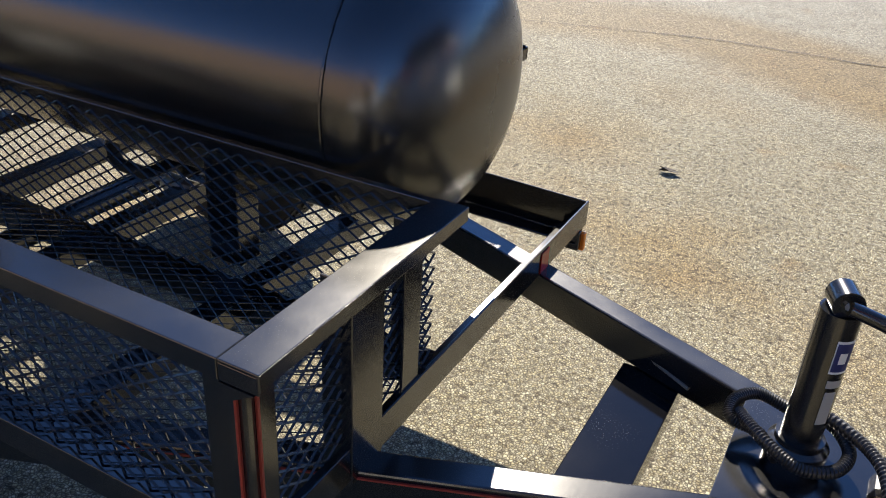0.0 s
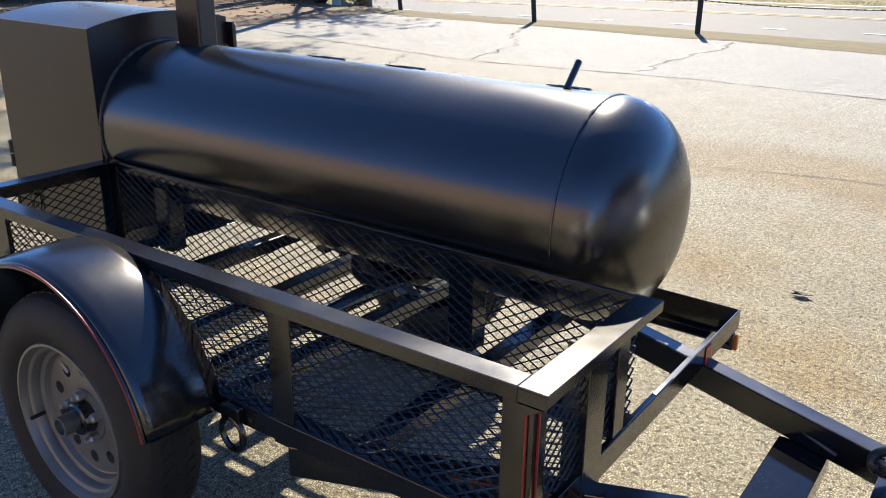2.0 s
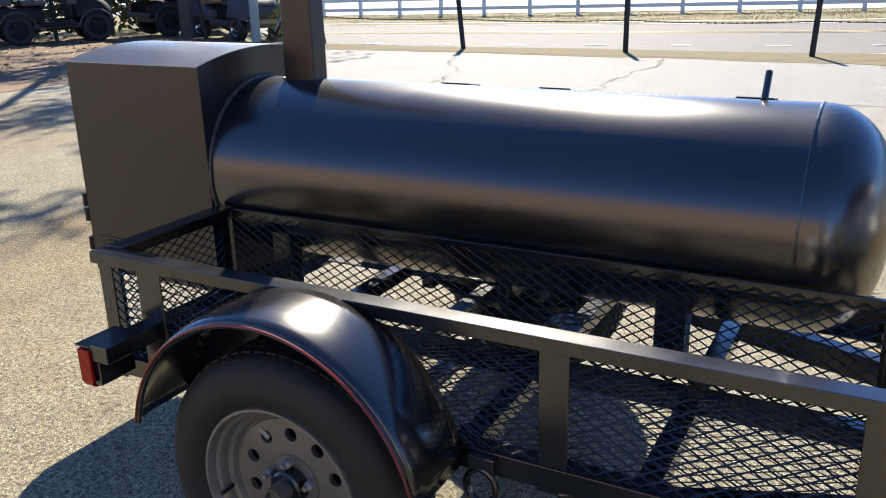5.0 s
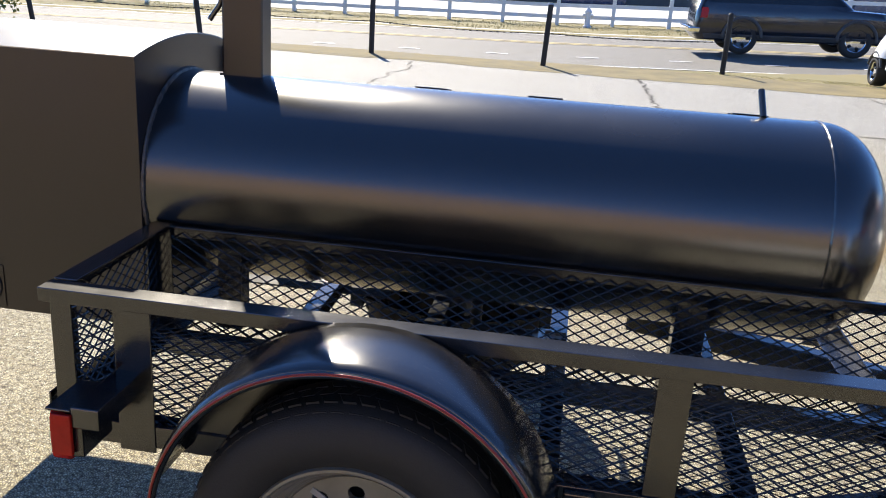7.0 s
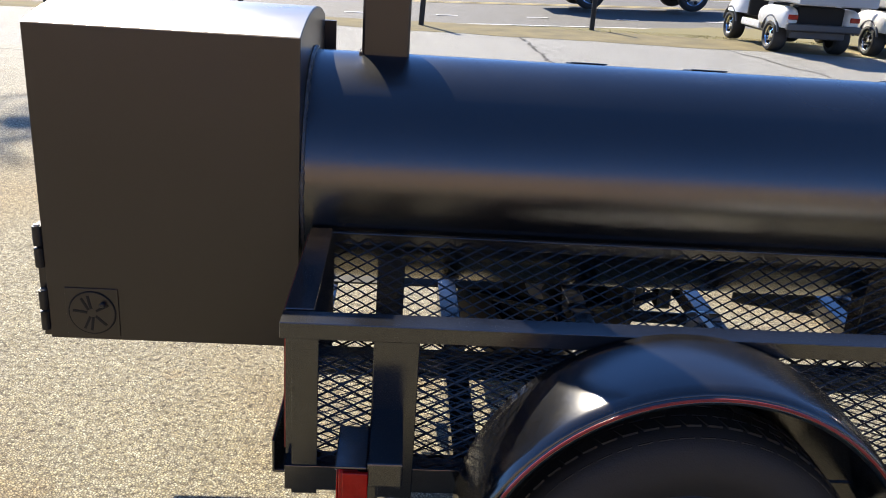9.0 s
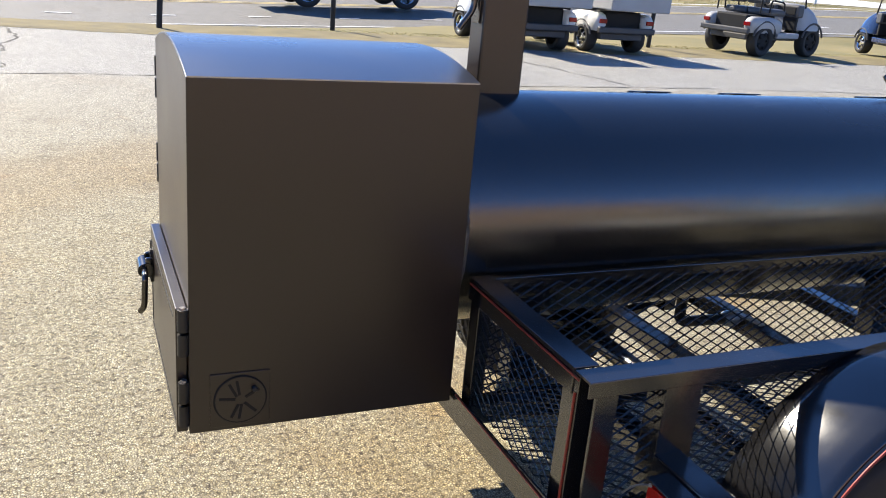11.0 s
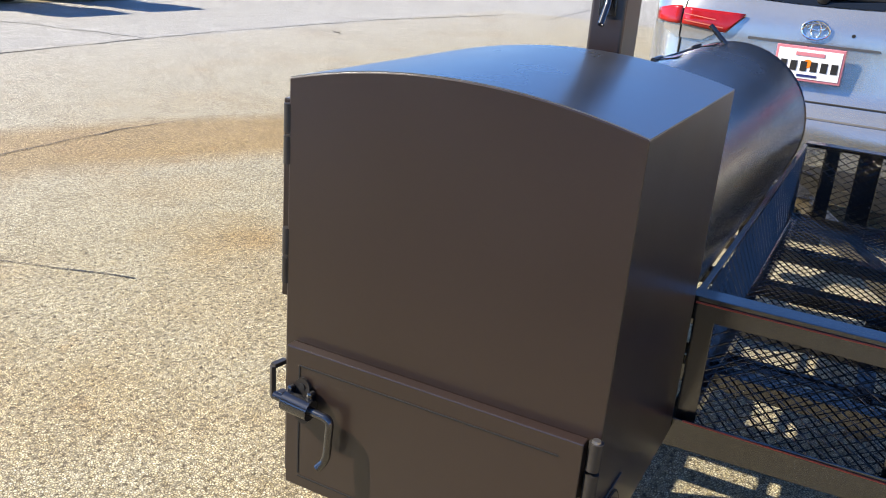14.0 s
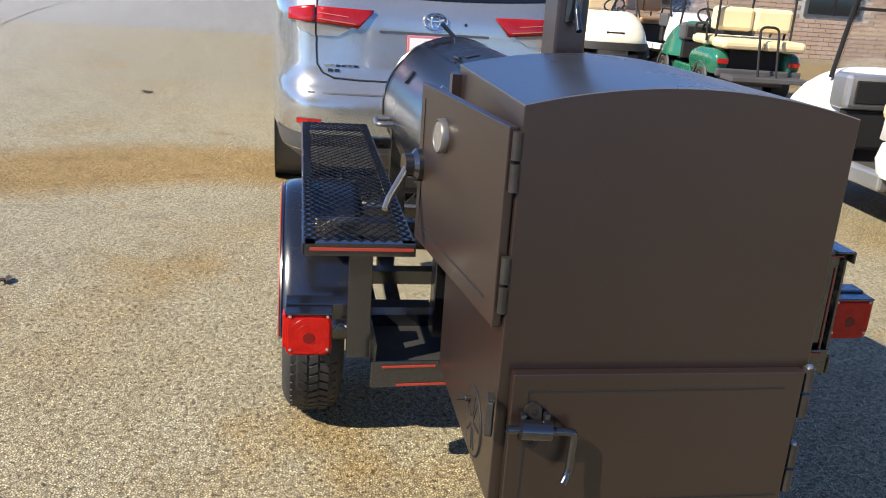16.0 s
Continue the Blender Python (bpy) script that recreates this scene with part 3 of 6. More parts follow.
for k in range(-16, 17):
    x = k * 2.1
    part("post", block(bmesh.new(), x - 0.07, x + 0.07, 32.93, 33.07, fence_z(x) - 0.1, fence_z(x) + 1.3), WHITE, fence)
for h in (0.3, 0.72, 1.14):
    for k in range(-16, 16):
        x0, x1 = k * 2.1 + 0.07, k * 2.1 + 2.03
        bm = bmesh.new()
        extrude(bm, [(0, -0.07), (0.04, -0.07), (0.04, 0.07), (0, 0.07)], (x0, 32.92, fence_z(x0) + h), (x1, 32.92, fence_z(x1) + h), (0, 1, 0), (0, 0, 1))
        part("rail", bm, WHITE, fence)

# fire hydrant in the grass before the fence
hydrant = thing("fire_hydrant", "small white fire hydrant in the grass by the fence", "hydrant", at=(1.15, 32.0, ground_height(1.15, 32.0)))
hz = ground_height(1.15, 32.0)
part("barrel", lathe(bmesh.new(), [(-0.05, 0.16), (0.05, 0.16), (0.06, 0.11), (0.5, 0.11), (0.52, 0.14), (0.56, 0.14), (0.6, 0.11), (0.68, 0.05), (0.74, 0.04), (0.74, 0.0)], (1.15, 32.0, hz), (0, 0, 1), 20), WHITE, hydrant, smooth=True)
part("nozzle", tube(bmesh.new(), [(0.95, 32.0, hz + 0.42), (1.35, 32.0, hz + 0.42)], 0.06, 12), WHITE, hydrant, smooth=True)

# ---- trailer ----
X0, X1, YN, YF = 0.0, 1.84, 0.0, 1.17
Z0, Z1, ZT = 0.41, 0.46, 0.742
YI = 0.48  # inner edge of the basket
trailer = thing("utility_trailer", "black painted steel utility trailer with mesh basket and red pinstripes", "trailer", at=(0.69, 0.58, 0.0))


def iron(name, a, b, u, v, leg=0.05, leg2=0.05, th=0.005, label=""):
    return part(name, angle_iron(bmesh.new(), a, b, u, v, leg, leg2, th), FRAME_BLACK, trailer, label, bevel=0.0015)


def stripe(a, b, parent, r=0.0016):
    return part("pinstripe", bar(bmesh.new(), a, b, 2 * r, 2 * r), RED_LINE, parent, "thin red pinstripe")


# bed frame of angle iron, the upright leg outside
iron("bed_rail", (X0, YN, Z1), (X1, YN, Z1), (0, 0, -1), (0, 1, 0))
iron("bed_rail", (X0, YF, Z0 - 0.008), (X1 - 0.004, YF, Z0 - 0.04), (0, 0, 1), (0, -1, 0), leg=0.094)
rear = iron("bed_rail", (X0 - 0.026, YN + 0.03, Z0 + 0.014), (X0 - 0.026, YF + 0.01, Z0 - 0.012), (0, 0, 1), (1, 0, 0), leg=0.066)
front = iron("bed_rail", (X1 + 0.002, YN, Z0 - 0.006), (X1 + 0.002, YF + 0.002, Z0 - 0.006), (0, 0, 1), (-1, 0, 0), leg=0.06)
stripe((-0.0275, 1.03, 0.455), (-0.0275, 1.155, 0.452), rear, 0.0022)
stripe((-0.0275, 1.0, 0.409), (-0.0275, 1.12, 0.406), rear, 0.0022)
stripe((-0.0275, 0.05, 0.48), (-0.0275, 0.45, 0.48), rear)
for x in (0.33, 0.68, 1.03, 1.42):
    part("crossmember", bar(bmesh.new(), (x, YN + 0.01, 0.425), (x, YF - 0.01, 0.425), 0.05, 0.045), FRAME_BLACK, trailer, bevel=0.002)
part("crossmember", bar(bmesh.new(), (X0 + 0.01, YI - 0.01, 0.425), (X1 - 0.01, YI - 0.01, 0.425), 0.05, 0.05), FRAME_BLACK, trailer, bevel=0.002)
part("floor_plate", block(bmesh.new(), X0 + 0.012, 0.50, 0.97, YF - 0.008, 0.408, 0.413), RUBBER, trailer, "dull black pan behind the lamp")
# axle and leaf springs
axle = part("axle", tube(bmesh.new(), [(0.69, -0.06, 0.30), (0.69, 1.24, 0.30)], 0.03, 16), FRAME_BLACK, trailer, smooth=True)
for y in (0.12, 1.05):
    bm = bmesh.new()
    for k in range(3):
        half = 0.30 - 0.08 * k
        pts = [(0.69 + half * w, y, 0.335 - 0.008 * k + 0.05 * w * w * (half / 0.3) ** 2) for w in steps(-1, 1, 10)]
        for a, b in zip(pts, pts[1:]):
            bar(bm, a, b, 0.045, 0.007)
    part("leaf_spring", bm, FRAME_BLACK, trailer)
    for x in (0.39, 0.99):
        part("spring_hanger", block(bmesh.new(), x - 0.02, x + 0.02, y - 0.03, y + 0.03, 0.35, 0.412), FRAME_BLACK, trailer)
# basket top rails
iron("top_rail", (X0 - 0.008, YN - 0.004, ZT), (X1 - 0.0285, YN - 0.004, ZT), (0, 1, 0), (0, 0, -1), leg2=0.03, label="black angle iron rail with worn edges")
part("corner_plate", block(bmesh.new(), X1 - 0.0285, X1 + 0.027, YN - 0.003, YN + 0.002, ZT - 0.03, ZT - 0.0055), FRAME_BLACK, trailer, bevel=0.001)
part("gusset", extrude(bmesh.new(), [(1.812, 0.711), (1.862, 0.711), (1.812, 0.682)], (0, -0.0045, 0), (0, -0.0005, 0), (1, 0, 0), (0, 0, 1)), FRAME_BLACK, trailer)
r = iron("top_rail", (X0 - 0.006, YN + 0.052, ZT + 0.001), (X0 - 0.006, YI, ZT + 0.001), (1, 0, 0), (0, 0, -1))
stripe((-0.0085, 0.03, 0.731), (-0.0085, 0.47, 0.731), r)
iron("top_rail", (X1 + 0.03, YN - 0.004, ZT), (X1 + 0.03, YI - 0.002, ZT), (-1, 0, 0), (0, 0, -1), leg=0.058, leg2=0.024)
iron("top_rail", (X0, YI, ZT - 0.003), (X1, YI, ZT - 0.003), (0, -1, 0), (0, 0, -1), leg=0.014, leg2=0.03)
# uprights
for x, y, du, dv in ((0.012, 0.003, (1, 0, 0), (0, 1, 0)), (0.15, -0.003, (1, 0, 0), (0, 1, 0)), (1.212, 0.004, (1, 0, 0), (0, 1, 0)), (X1, 0.006, (-1, 0, 0), (0, 1, 0))):
    wide = 0.078 if abs(x - 0.15) < 0.01 else (0.045 if x < 0.1 else 0.062)
    u = iron("upright", (x, y, 0.40), (x, y, ZT - 0.008), du, dv, leg=wide, leg2=0.007 if x < 0.1 else 0.05)
    if x == X1:
        stripe((X1 - 0.012, 0.0035, 0.42), (X1 - 0.012, 0.0035, 0.69), u, 0.0019)
        stripe((X1 + 0.0025, 0.022, 0.42), (X1 + 0.0025, 0.022, 0.69), u, 0.0019)
iron("upright", (X1 + 0.004, 0.208, 0.395), (X1 + 0.004, 0.208, ZT - 0.006), (0, 1, 0), (-1, 0, 0), leg=0.08)
iron("upright", (X1 - 0.002, 0.402, 0.46), (X1 - 0.002, 0.402, ZT - 0.006), (0, -1, 0), (-1, 0, 0), leg=0.05)
u = iron("upright", (-0.003, 0.036, 0.46), (-0.003, 0.036, ZT - 0.01), (0, 1, 0), (1, 0, 0), leg=0.048)
stripe((-0.0045, 0.043, 0.47), (-0.0045, 0.043, 0.70), u)
iron("upright", (-0.003, 0.47, 0.46), (-0.003, 0.47, ZT - 0.01), (0, -1, 0), (1, 0, 0), leg=0.04)
# expanded metal
expanded("floor_mesh", (0.01, 0.01, 0.463), (1, 0, 0), (0, 1, 0), 1.82, 0.46, trailer)
expanded("side_mesh", (0.03, 0.012, 0.463), (1, 0, 0), (0, 0, 1), 1.80, 0.27, trailer)
expanded("side_mesh", (0.01, YI - 0.012, 0.463), (1, 0, 0), (0, 0, 1), 1.82, 0.265, trailer)
expanded("end_mesh", (0.008, 0.045, 0.463), (0, 1, 0), (0, 0, 1), 0.425, 0.265, trailer)
expanded("end_mesh", (X1 - 0.014, 0.02, 0.463), (0, 1, 0), (0, 0, 1), 0.45, 0.265, trailer)
# tongue
beam = part("tongue_beam", bar(bmesh.new(), (1.25, 0.02, 0.372), (2.60, 0.545, 0.372), 0.05, 0.075), FRAME_BLACK, trailer, bevel=0.004)
n = Vector((0.525, -1.35, 0)).normalized() * 0.0265
stripe(Vector((1.30, 0.039, 0.398)) + n, Vector((2.55, 0.5255, 0.398)) + n, beam)
beam = part("tongue_beam", bar(bmesh.new(), (1.25, 1.15, 0.372), (2.60, 0.625, 0.372), 0.05, 0.075), FRAME_BLACK, trailer, bevel=0.004)
cross = extrude(bmesh.new(), [(-0.058, -0.03), (0.058, -0.03), (0.058, 0.02), (0.052, 0.02), (0.052, -0.024), (-0.052, -0.024), (-0.052, 0.02), (-0.058, 0.02)][::-1], (2.125, 0.36, 0.305), (2.125, 0.80, 0.305), (1, 0, 0), (0, 0, -1))
part("tongue_channel", cross, GLOSS_BLACK, trailer, "black channel across the tongue", bevel=0.002)
part("coupler", block(bmesh.new(), 2.50, 2.80, 0.545, 0.625, 0.36, 0.44), FRAME_BLACK, trailer, bevel=0.02)
part("coupler_plate", extrude(bmesh.new(), [(2.30, 0.44), (2.30, 0.73), (2.58, 0.64), (2.58, 0.53)], (0, 0, 0.4105), (0, 0, 0.4165), (1, 0, 0), (0, 1, 0)), FRAME_BLACK, trailer, bevel=0.001)
# jack
JX, JY = 2.392, 0.588
jack = part("jack", tube(bmesh.new(), [(JX, JY, 0.17), (JX, JY, 0.69)], 0.029, 24), FRAME_BLACK, trailer, "black tongue jack with labels and a folding handle", smooth=True)
part("jack_foot", lathe(bmesh.new(), [(0, 0.06), (0.006, 0.06), (0.03, 0.03), (0.05, 0.026)], (JX, JY, 0.12), (0, 0, 1), 24), FRAME_BLACK, jack, smooth=True)
part("jack_collar", lathe(bmesh.new(), [(0, 0.045), (0.035, 0.045), (0.04, 0.036), (0.05, 0.036)], (JX, JY, 0.416), (0, 0, 1), 24), FRAME_BLACK, jack, smooth=True)
part("jack_head", lathe(bmesh.new(), [(-0.02, 0.0), (-0.02, 0.022), (0.02, 0.022), (0.02, 0.0)], (JX, JY, 0.705), (0.35, -0.93, 0), 20), FRAME_BLACK, jack, smooth=True)
part("jack_handle", tube(bmesh.new(), bent([(JX + 0.008, JY - 0.03, 0.71), (JX + 0.07, JY - 0.015, 0.69), (JX + 0.10, JY, 0.665), (JX + 0.26, JY + 0.05, 0.662)], 0.03), 0.011, 10), FRAME_BLACK, jack, smooth=True)
part("bolt", lathe(bmesh.new(), [(0, 0.0), (0, 0.007), (0.012, 0.006), (0.012, 0.0)], (JX + 0.008, JY - 0.018, 0.705), (0.35, -0.93, 0), 8), GALVANISED, jack)


def jack_label(z0, z1, w0, w1, material, out=0.0008):
    bm = bmesh.new()
    rows = []
    for k in range(9):
        w = radians(w0 + (w1 - w0) * k / 8)
        rows.append([bm.verts.new((JX + (0.029 + out) * math.cos(w), JY + (0.029 + out) * math.sin(w), z)) for z in (z0, z1)])
    for a, b in zip(rows, rows[1:]):
        bm.faces.new((a[0], b[0], b[1], a[1]))
    part("label", bm, material, jack, "printed sticker on the jack tube")


jack_label(0.60, 0.655, -75, -20, WHITE)
jack_label(0.604, 0.651, -72, -23, LABEL_BLUE, 0.0014)
jack_label(0.618, 0.636, -60, -38, WHITE, 0.002)
jack_label(0.575, 0.588, -70, -25, LABEL_GREY)
jack_label(0.51, 0.568, -66, -30, LABEL_GREY)
# corrugated cable conduit: one loose loop before the jack, then round it and away to the coupler
def spline(pts, n):
    """A smooth curve through the given places."""
    pts = [Vector(p) for p in pts]
    out = []
    for k in range(n):
        w = k / (n - 1) * (len(pts) - 1)
        j = min(int(w), len(pts) - 2)
        p0, p1, p2, p3 = pts[max(j - 1, 0)], pts[j], pts[j + 1], pts[min(j + 2, len(pts) - 1)]
        f = w - j
        out.append(0.5 * (2 * p1 + (p2 - p0) * f + (2 * p0 - 5 * p1 + 4 * p2 - p3) * f * f + (3 * p1 - p0 - 3 * p2 + p3) * f ** 3))
    return out


loop = [(2.40, 0.66, 0.44), (2.355, 0.66, 0.455), (2.315, 0.655, 0.465), (2.288, 0.62, 0.465), (2.292, 0.585, 0.455), (2.335, 0.585, 0.445), (2.37, 0.545, 0.44)]
conduit = part("cable_conduit", tube(bmesh.new(), spline(loop, 130), [0.0105 if k % 2 else 0.0088 for k in range(130)], 10), CONDUIT, trailer, "black corrugated cable conduit looped by the jack", smooth=True)
loop = [(2.30, 0.60, 0.46), (2.325, 0.562, 0.468), (2.365, 0.53, 0.465), (2.405, 0.522, 0.455), (2.45, 0.55, 0.452), (2.462, 0.60, 0.455), (2.43, 0.645, 0.46), (2.385, 0.65, 0.462), (2.41, 0.64, 0.478), (2.47, 0.60, 0.48), (2.505, 0.545, 0.485), (2.53, 0.48, 0.47), (2.60, 0.44, 0.42)]
part("cable_conduit", tube(bmesh.new(), spline(loop, 220), [0.0105 if k % 2 else 0.0088 for k in range(220)], 10), CONDUIT, trailer, "black corrugated cable conduit", smooth=True)
# wires under the front rail and along the tongue
part("wire", tube(bmesh.new(), bent([(1.5, 1.03, 0.43), (1.62, 1.0, 0.37), (1.72, 1.0, 0.40), (1.83, 0.94, 0.36), (1.95, 0.87, 0.385), (2.2, 0.75, 0.36)], 0.04), 0.0035, 6), WIRE, trailer, "thin grey wire", smooth=True)
# marker lamp, reflector
lamp = part("marker_bracket", block(bmesh.new(), 1.78, 1.845, 1.125, 1.14, 0.355, 0.402), FRAME_BLACK, trailer, bevel=0.002)
part("marker_lens", block(bmesh.new(), 1.80, 1.853, 1.14, 1.155, 0.35, 0.395), LAMP_AMBER, lamp, "amber side marker lens", bevel=0.004)
part("reflector", block(bmesh.new(), X1 + 0.0025, X1 + 0.0045, 0.895, 0.935, 0.405, 0.455), LAMP_RED, trailer, "faded red reflector tape", bevel=0.0005)
# d-ring for tying down
ring = [(1.095 + 0.034 * math.cos(w), -0.012, 0.385 + 0.04 * math.sin(w)) for w in (2 * math.pi * k / 28 for k in range(28))]
part("tie_ring", tube(bmesh.new(), ring, 0.008, 8, True), FRAME_BLACK, trailer, "black steel tie-down ring", smooth=True)
part("tie_bracket", block(bmesh.new(), 1.065, 1.125, -0.018, 0.0, 0.418, 0.455), FRAME_BLACK, trailer, bevel=0.003)

# fenders and wheels
HUB = Vector((0.682, 0, 0.331))


def fender(side):
    """A rolled steel fender: curved skin with a turned-down lip, inner skirt plate, red pinstripe."""
    base = 0.0 if side < 0 else YF
    reach = 0.2 if side < 0 else 0.222
    bm = bmesh.new()
    cx, cz, rad, n = (0.68, 0.37, 0.386, 36) if side < 0 else (0.67, 0.318, 0.40, 36)
    ring = []
    for k in range(n + 1):
        w = radians(10 + 160 * k / n)
        row = []
        for yy, dr in ((0.01, -0.006), (0.2, 0.0), (0.7, 0.0), (0.88, -0.004), (0.96, -0.008), (1.0, -0.018)):
            row.append(bm.verts.new((cx + (rad + dr) * math.cos(w), base + side * reach * yy, cz + (rad + dr) * math.sin(w))))
        ring.append(row)
    for a, b in zip(ring, ring[1:]):
        for j in range(5):
            bm.faces.new((a[j], a[j + 1], b[j + 1], b[j]))
    skin = part("fender", bm, FRAME_BLACK, trailer, "glossy black rolled steel fender", smooth=True)
    mod = skin.modifiers.new("thick", "SOLIDIFY")
    mod.thickness, mod.offset = 0.004, -1

    def arc(r, y, m=48, a0=10.5, a1=169.5):
        return [(cx + r * math.cos(radians(a0 + (a1 - a0) * k / m)), base + side * y, cz + r * math.sin(radians(a0 + (a1 - a0) * k / m))) for k in range(m + 1)]

    part("lip", tube(bmesh.new(), arc(rad - 0.02, reach - 0.001), 0.0065, 8), FRAME_BLACK, skin, smooth=True)
    part("pinstripe", tube(bmesh.new(), arc(rad - 0.016, reach + 0.0055), 0.0026, 6), RED_LINE, skin, "thin red pinstripe", smooth=True)
    # skirt between the skin and the bed
    bm = bmesh.new()
    y = base + side * 0.006
    inner = [bm.verts.new((px, y, pz)) for px, _, pz in arc(rad - 0.01, 0, 24, 12, 168)]
    low = [bm.verts.new((px, y, min(pz, 0.47))) for px, _, pz in arc(rad - 0.01, 0, 24, 12, 168)]
    for k in range(24):
        if inner[k].co.z - low[k].co.z > 1e-4 or inner[k + 1].co.z - low[k + 1].co.z > 1e-4:
            bm.faces.new((inner[k], inner[k + 1], low[k + 1], low[k]))
    skirt = part("skirt", bm, FRAME_BLACK, skin)
    mod = skirt.modifiers.new("thick", "SOLIDIFY")
    mod.thickness = 0.003
    return skin


def wheel(side):
    base = -0.18 if side < 0 else 1.392
    d = Vector((0, -side, 0))  # from the outer face inwards
    o = Vector((HUB.x, base, HUB.z))
    ax, az = Vector((1, 0, 0)), Vector((0, 0, 1))
    w = part("wheel", lathe(bmesh.new(), [(0.08, 0.0), (0.08, 0.07), (0.085, 0.075), (0.15, 0.075), (0.15, 0.0)], o, d, 32), STEEL, trailer, "silver modular steel wheel with a worn black tyre", smooth=True)
    prof = [(0.030, 0.196), (0.012, 0.214), (0.003, 0.243), (0.002, 0.265), (0.010, 0.288), (0.014, 0.296), (0.018, 0.302), (0.03, 0.314), (0.055, 0.3195), (0.09, 0.321), (0.125, 0.3195), (0.15, 0.314), (0.166, 0.3), (0.176, 0.272), (0.176, 0.245), (0.168, 0.215), (0.152, 0.196)]
    part("tyre", lathe(bmesh.new(), prof, o, d, 72, cap=False), RUBBER, w, "worn black rubber tyre", smooth=True)
    # tread blocks in staggered rows
    bm = bmesh.new()
    for col, (h, wid) in enumerate(((0.036, 0.02), (0.060, 0.024), (0.090, 0.024), (0.120, 0.024), (0.144, 0.02))):
        rr = 0.319 if 0 < col < 4 else 0.309
        for k in range(58):
            a0 = 2 * math.pi * (k + 0.5 * (col % 2)) / 58
            a1 = a0 + 2 * math.pi * 0.70 / 58
            sk = 0.034 if col % 2 else -0.034
            quad = []
            for rad in (rr - 0.01, rr + (0.0028 if side < 0 else 0.0075)):
                for a, hh in ((a0, h - wid / 2), (a0 + sk, h + wid / 2), (a1 + sk, h + wid / 2), (a1, h - wid / 2)):
                    quad.append(bm.verts.new(o + d * hh + (ax * math.cos(a) + az * math.sin(a)) * rad))
            for f in ((4, 5, 6, 7), (0, 1, 5, 4), (1, 2, 6, 5), (2, 3, 7, 6), (3, 0, 4, 7)):
                bm.faces.new([quad[j] for j in f])
    part("tread", bm, RUBBER, w, "blocky tyre tread")
    rim = [(0.034, 0.190), (0.020, 0.206), (0.012, 0.204), (0.012, 0.198), (0.019, 0.194), (0.031, 0.190), (0.033, 0.183), (0.036, 0.180), (0.056, 0.177), (0.058, 0.170), (0.060, 0.166), (0.074, 0.160), (0.078, 0.152)]
    part("rim", lathe(bmesh.new(), rim, o, d, 64, cap=False), WHEEL_SILVER, w, "silver painted steel rim", smooth=True)
    # flat disc with ten round holes
    bm = bmesh.new()
    r0, r1, depth = 0.068, 0.153, 0.072
    for k in range(10):
        a0, a1 = 2 * math.pi * k / 10, 2 * math.pi * (k + 1) / 10
        am, rm = (a0 + a1) / 2, 0.118
        ctr = Vector((math.cos(am) * rm, math.sin(am) * rm))
        outer, holes, deep = [], [], []
        bound = [(a0 + (a1 - a0) * j / 6, r0) for j in range(6)] + [(a1, r0 + (r1 - r0) * j / 4) for j in range(4)] + [(a1 + (a0 - a1) * j / 6, r1) for j in range(6)] + [(a0, r1 + (r0 - r1) * j / 4) for j in range(4)]
        for a, rad in bound:
            p = Vector((math.cos(a) * rad, math.sin(a) * rad))
            q = ctr + (p - ctr).normalized() * 0.0165
            for lst, v2, dd in ((outer, p, depth), (holes, q, depth), (deep, q, depth + 0.014)):
                lst.append(bm.verts.new(o + d * dd + ax * v2.x + az * v2.y))
        m = len(bound)
        for j in range(m):
            i2 = (j + 1) % m
            bm.faces.new((outer[j], outer[i2], holes[i2], holes[j]))
            bm.faces.new((holes[j], holes[i2], deep[i2], deep[j]))
    lathe(bm, [(depth, 0.153), (0.078, 0.156)], o, d, 60, cap=False)
    lathe(bm, [(depth, 0.068), (depth - 0.004, 0.066), (depth - 0.004, 0.0)], o, d, 60, cap=False)
    bmesh.ops.remove_doubles(bm, verts=bm.verts, dist=1e-5)
    part("disc", bm, WHEEL_SILVER, w, "silver wheel disc with ten round holes")
    # black sheet behind the holes stands for the shade inside the wheel
    part("hollow_shade", lathe(bmesh.new(), [(0.11, 0.0), (0.11, 0.165)], o, d, 40, cap=False), DARK, w)
    part("hub", lathe(bmesh.new(), [(0.069, 0.043), (0.040, 0.041), (0.036, 0.036), (0.036, 0.0)], o, d, 28), FRAME_BLACK, w, "black hub", smooth=True)
    part("hub_cap", lathe(bmesh.new(), [(0.037, 0.024), (0.0, 0.0255), (-0.004, 0.0245), (-0.004, 0.020), (0.010, 0.019), (0.010, 0.0)], o, d, 28, cap=False), STEEL, w, "worn metal grease cap", smooth=True)
    if side < 0:
        c = o + (ax * math.cos(2.18) + az * math.sin(2.18)) * 0.128 + d * 0.0705
        along = ax * math.cos(-0.6) + az * math.sin(-0.6)
        part("balance_weight", bar(bmesh.new(), c - along * 0.016, c + along * 0.016, 0.012, 0.003, up=(0, 1, 0)), LABEL_GREY, w, "pale stick-on balance weight")
    for k in range(5):
        a = 2 * math.pi * (k + 0.25) / 5
        c = o + (ax * math.cos(a) + az * math.sin(a)) * 0.057
        part("lug_nut", lathe(bmesh.new(), [(0.067, 0.012), (0.048, 0.012), (0.043, 0.008), (0.035, 0.006), (0.035, 0.0)], c, d, 6), GALVANISED, w)
    c = o + (ax * math.cos(3.4) + az * math.sin(3.4)) * 0.168
    part("valve", tube(bmesh.new(), [c + d * 0.05, c + d * 0.012], 0.005, 8), RUBBER, w)
    return w


for side in (-1, 1):
    fender(side)
    wheel(side)


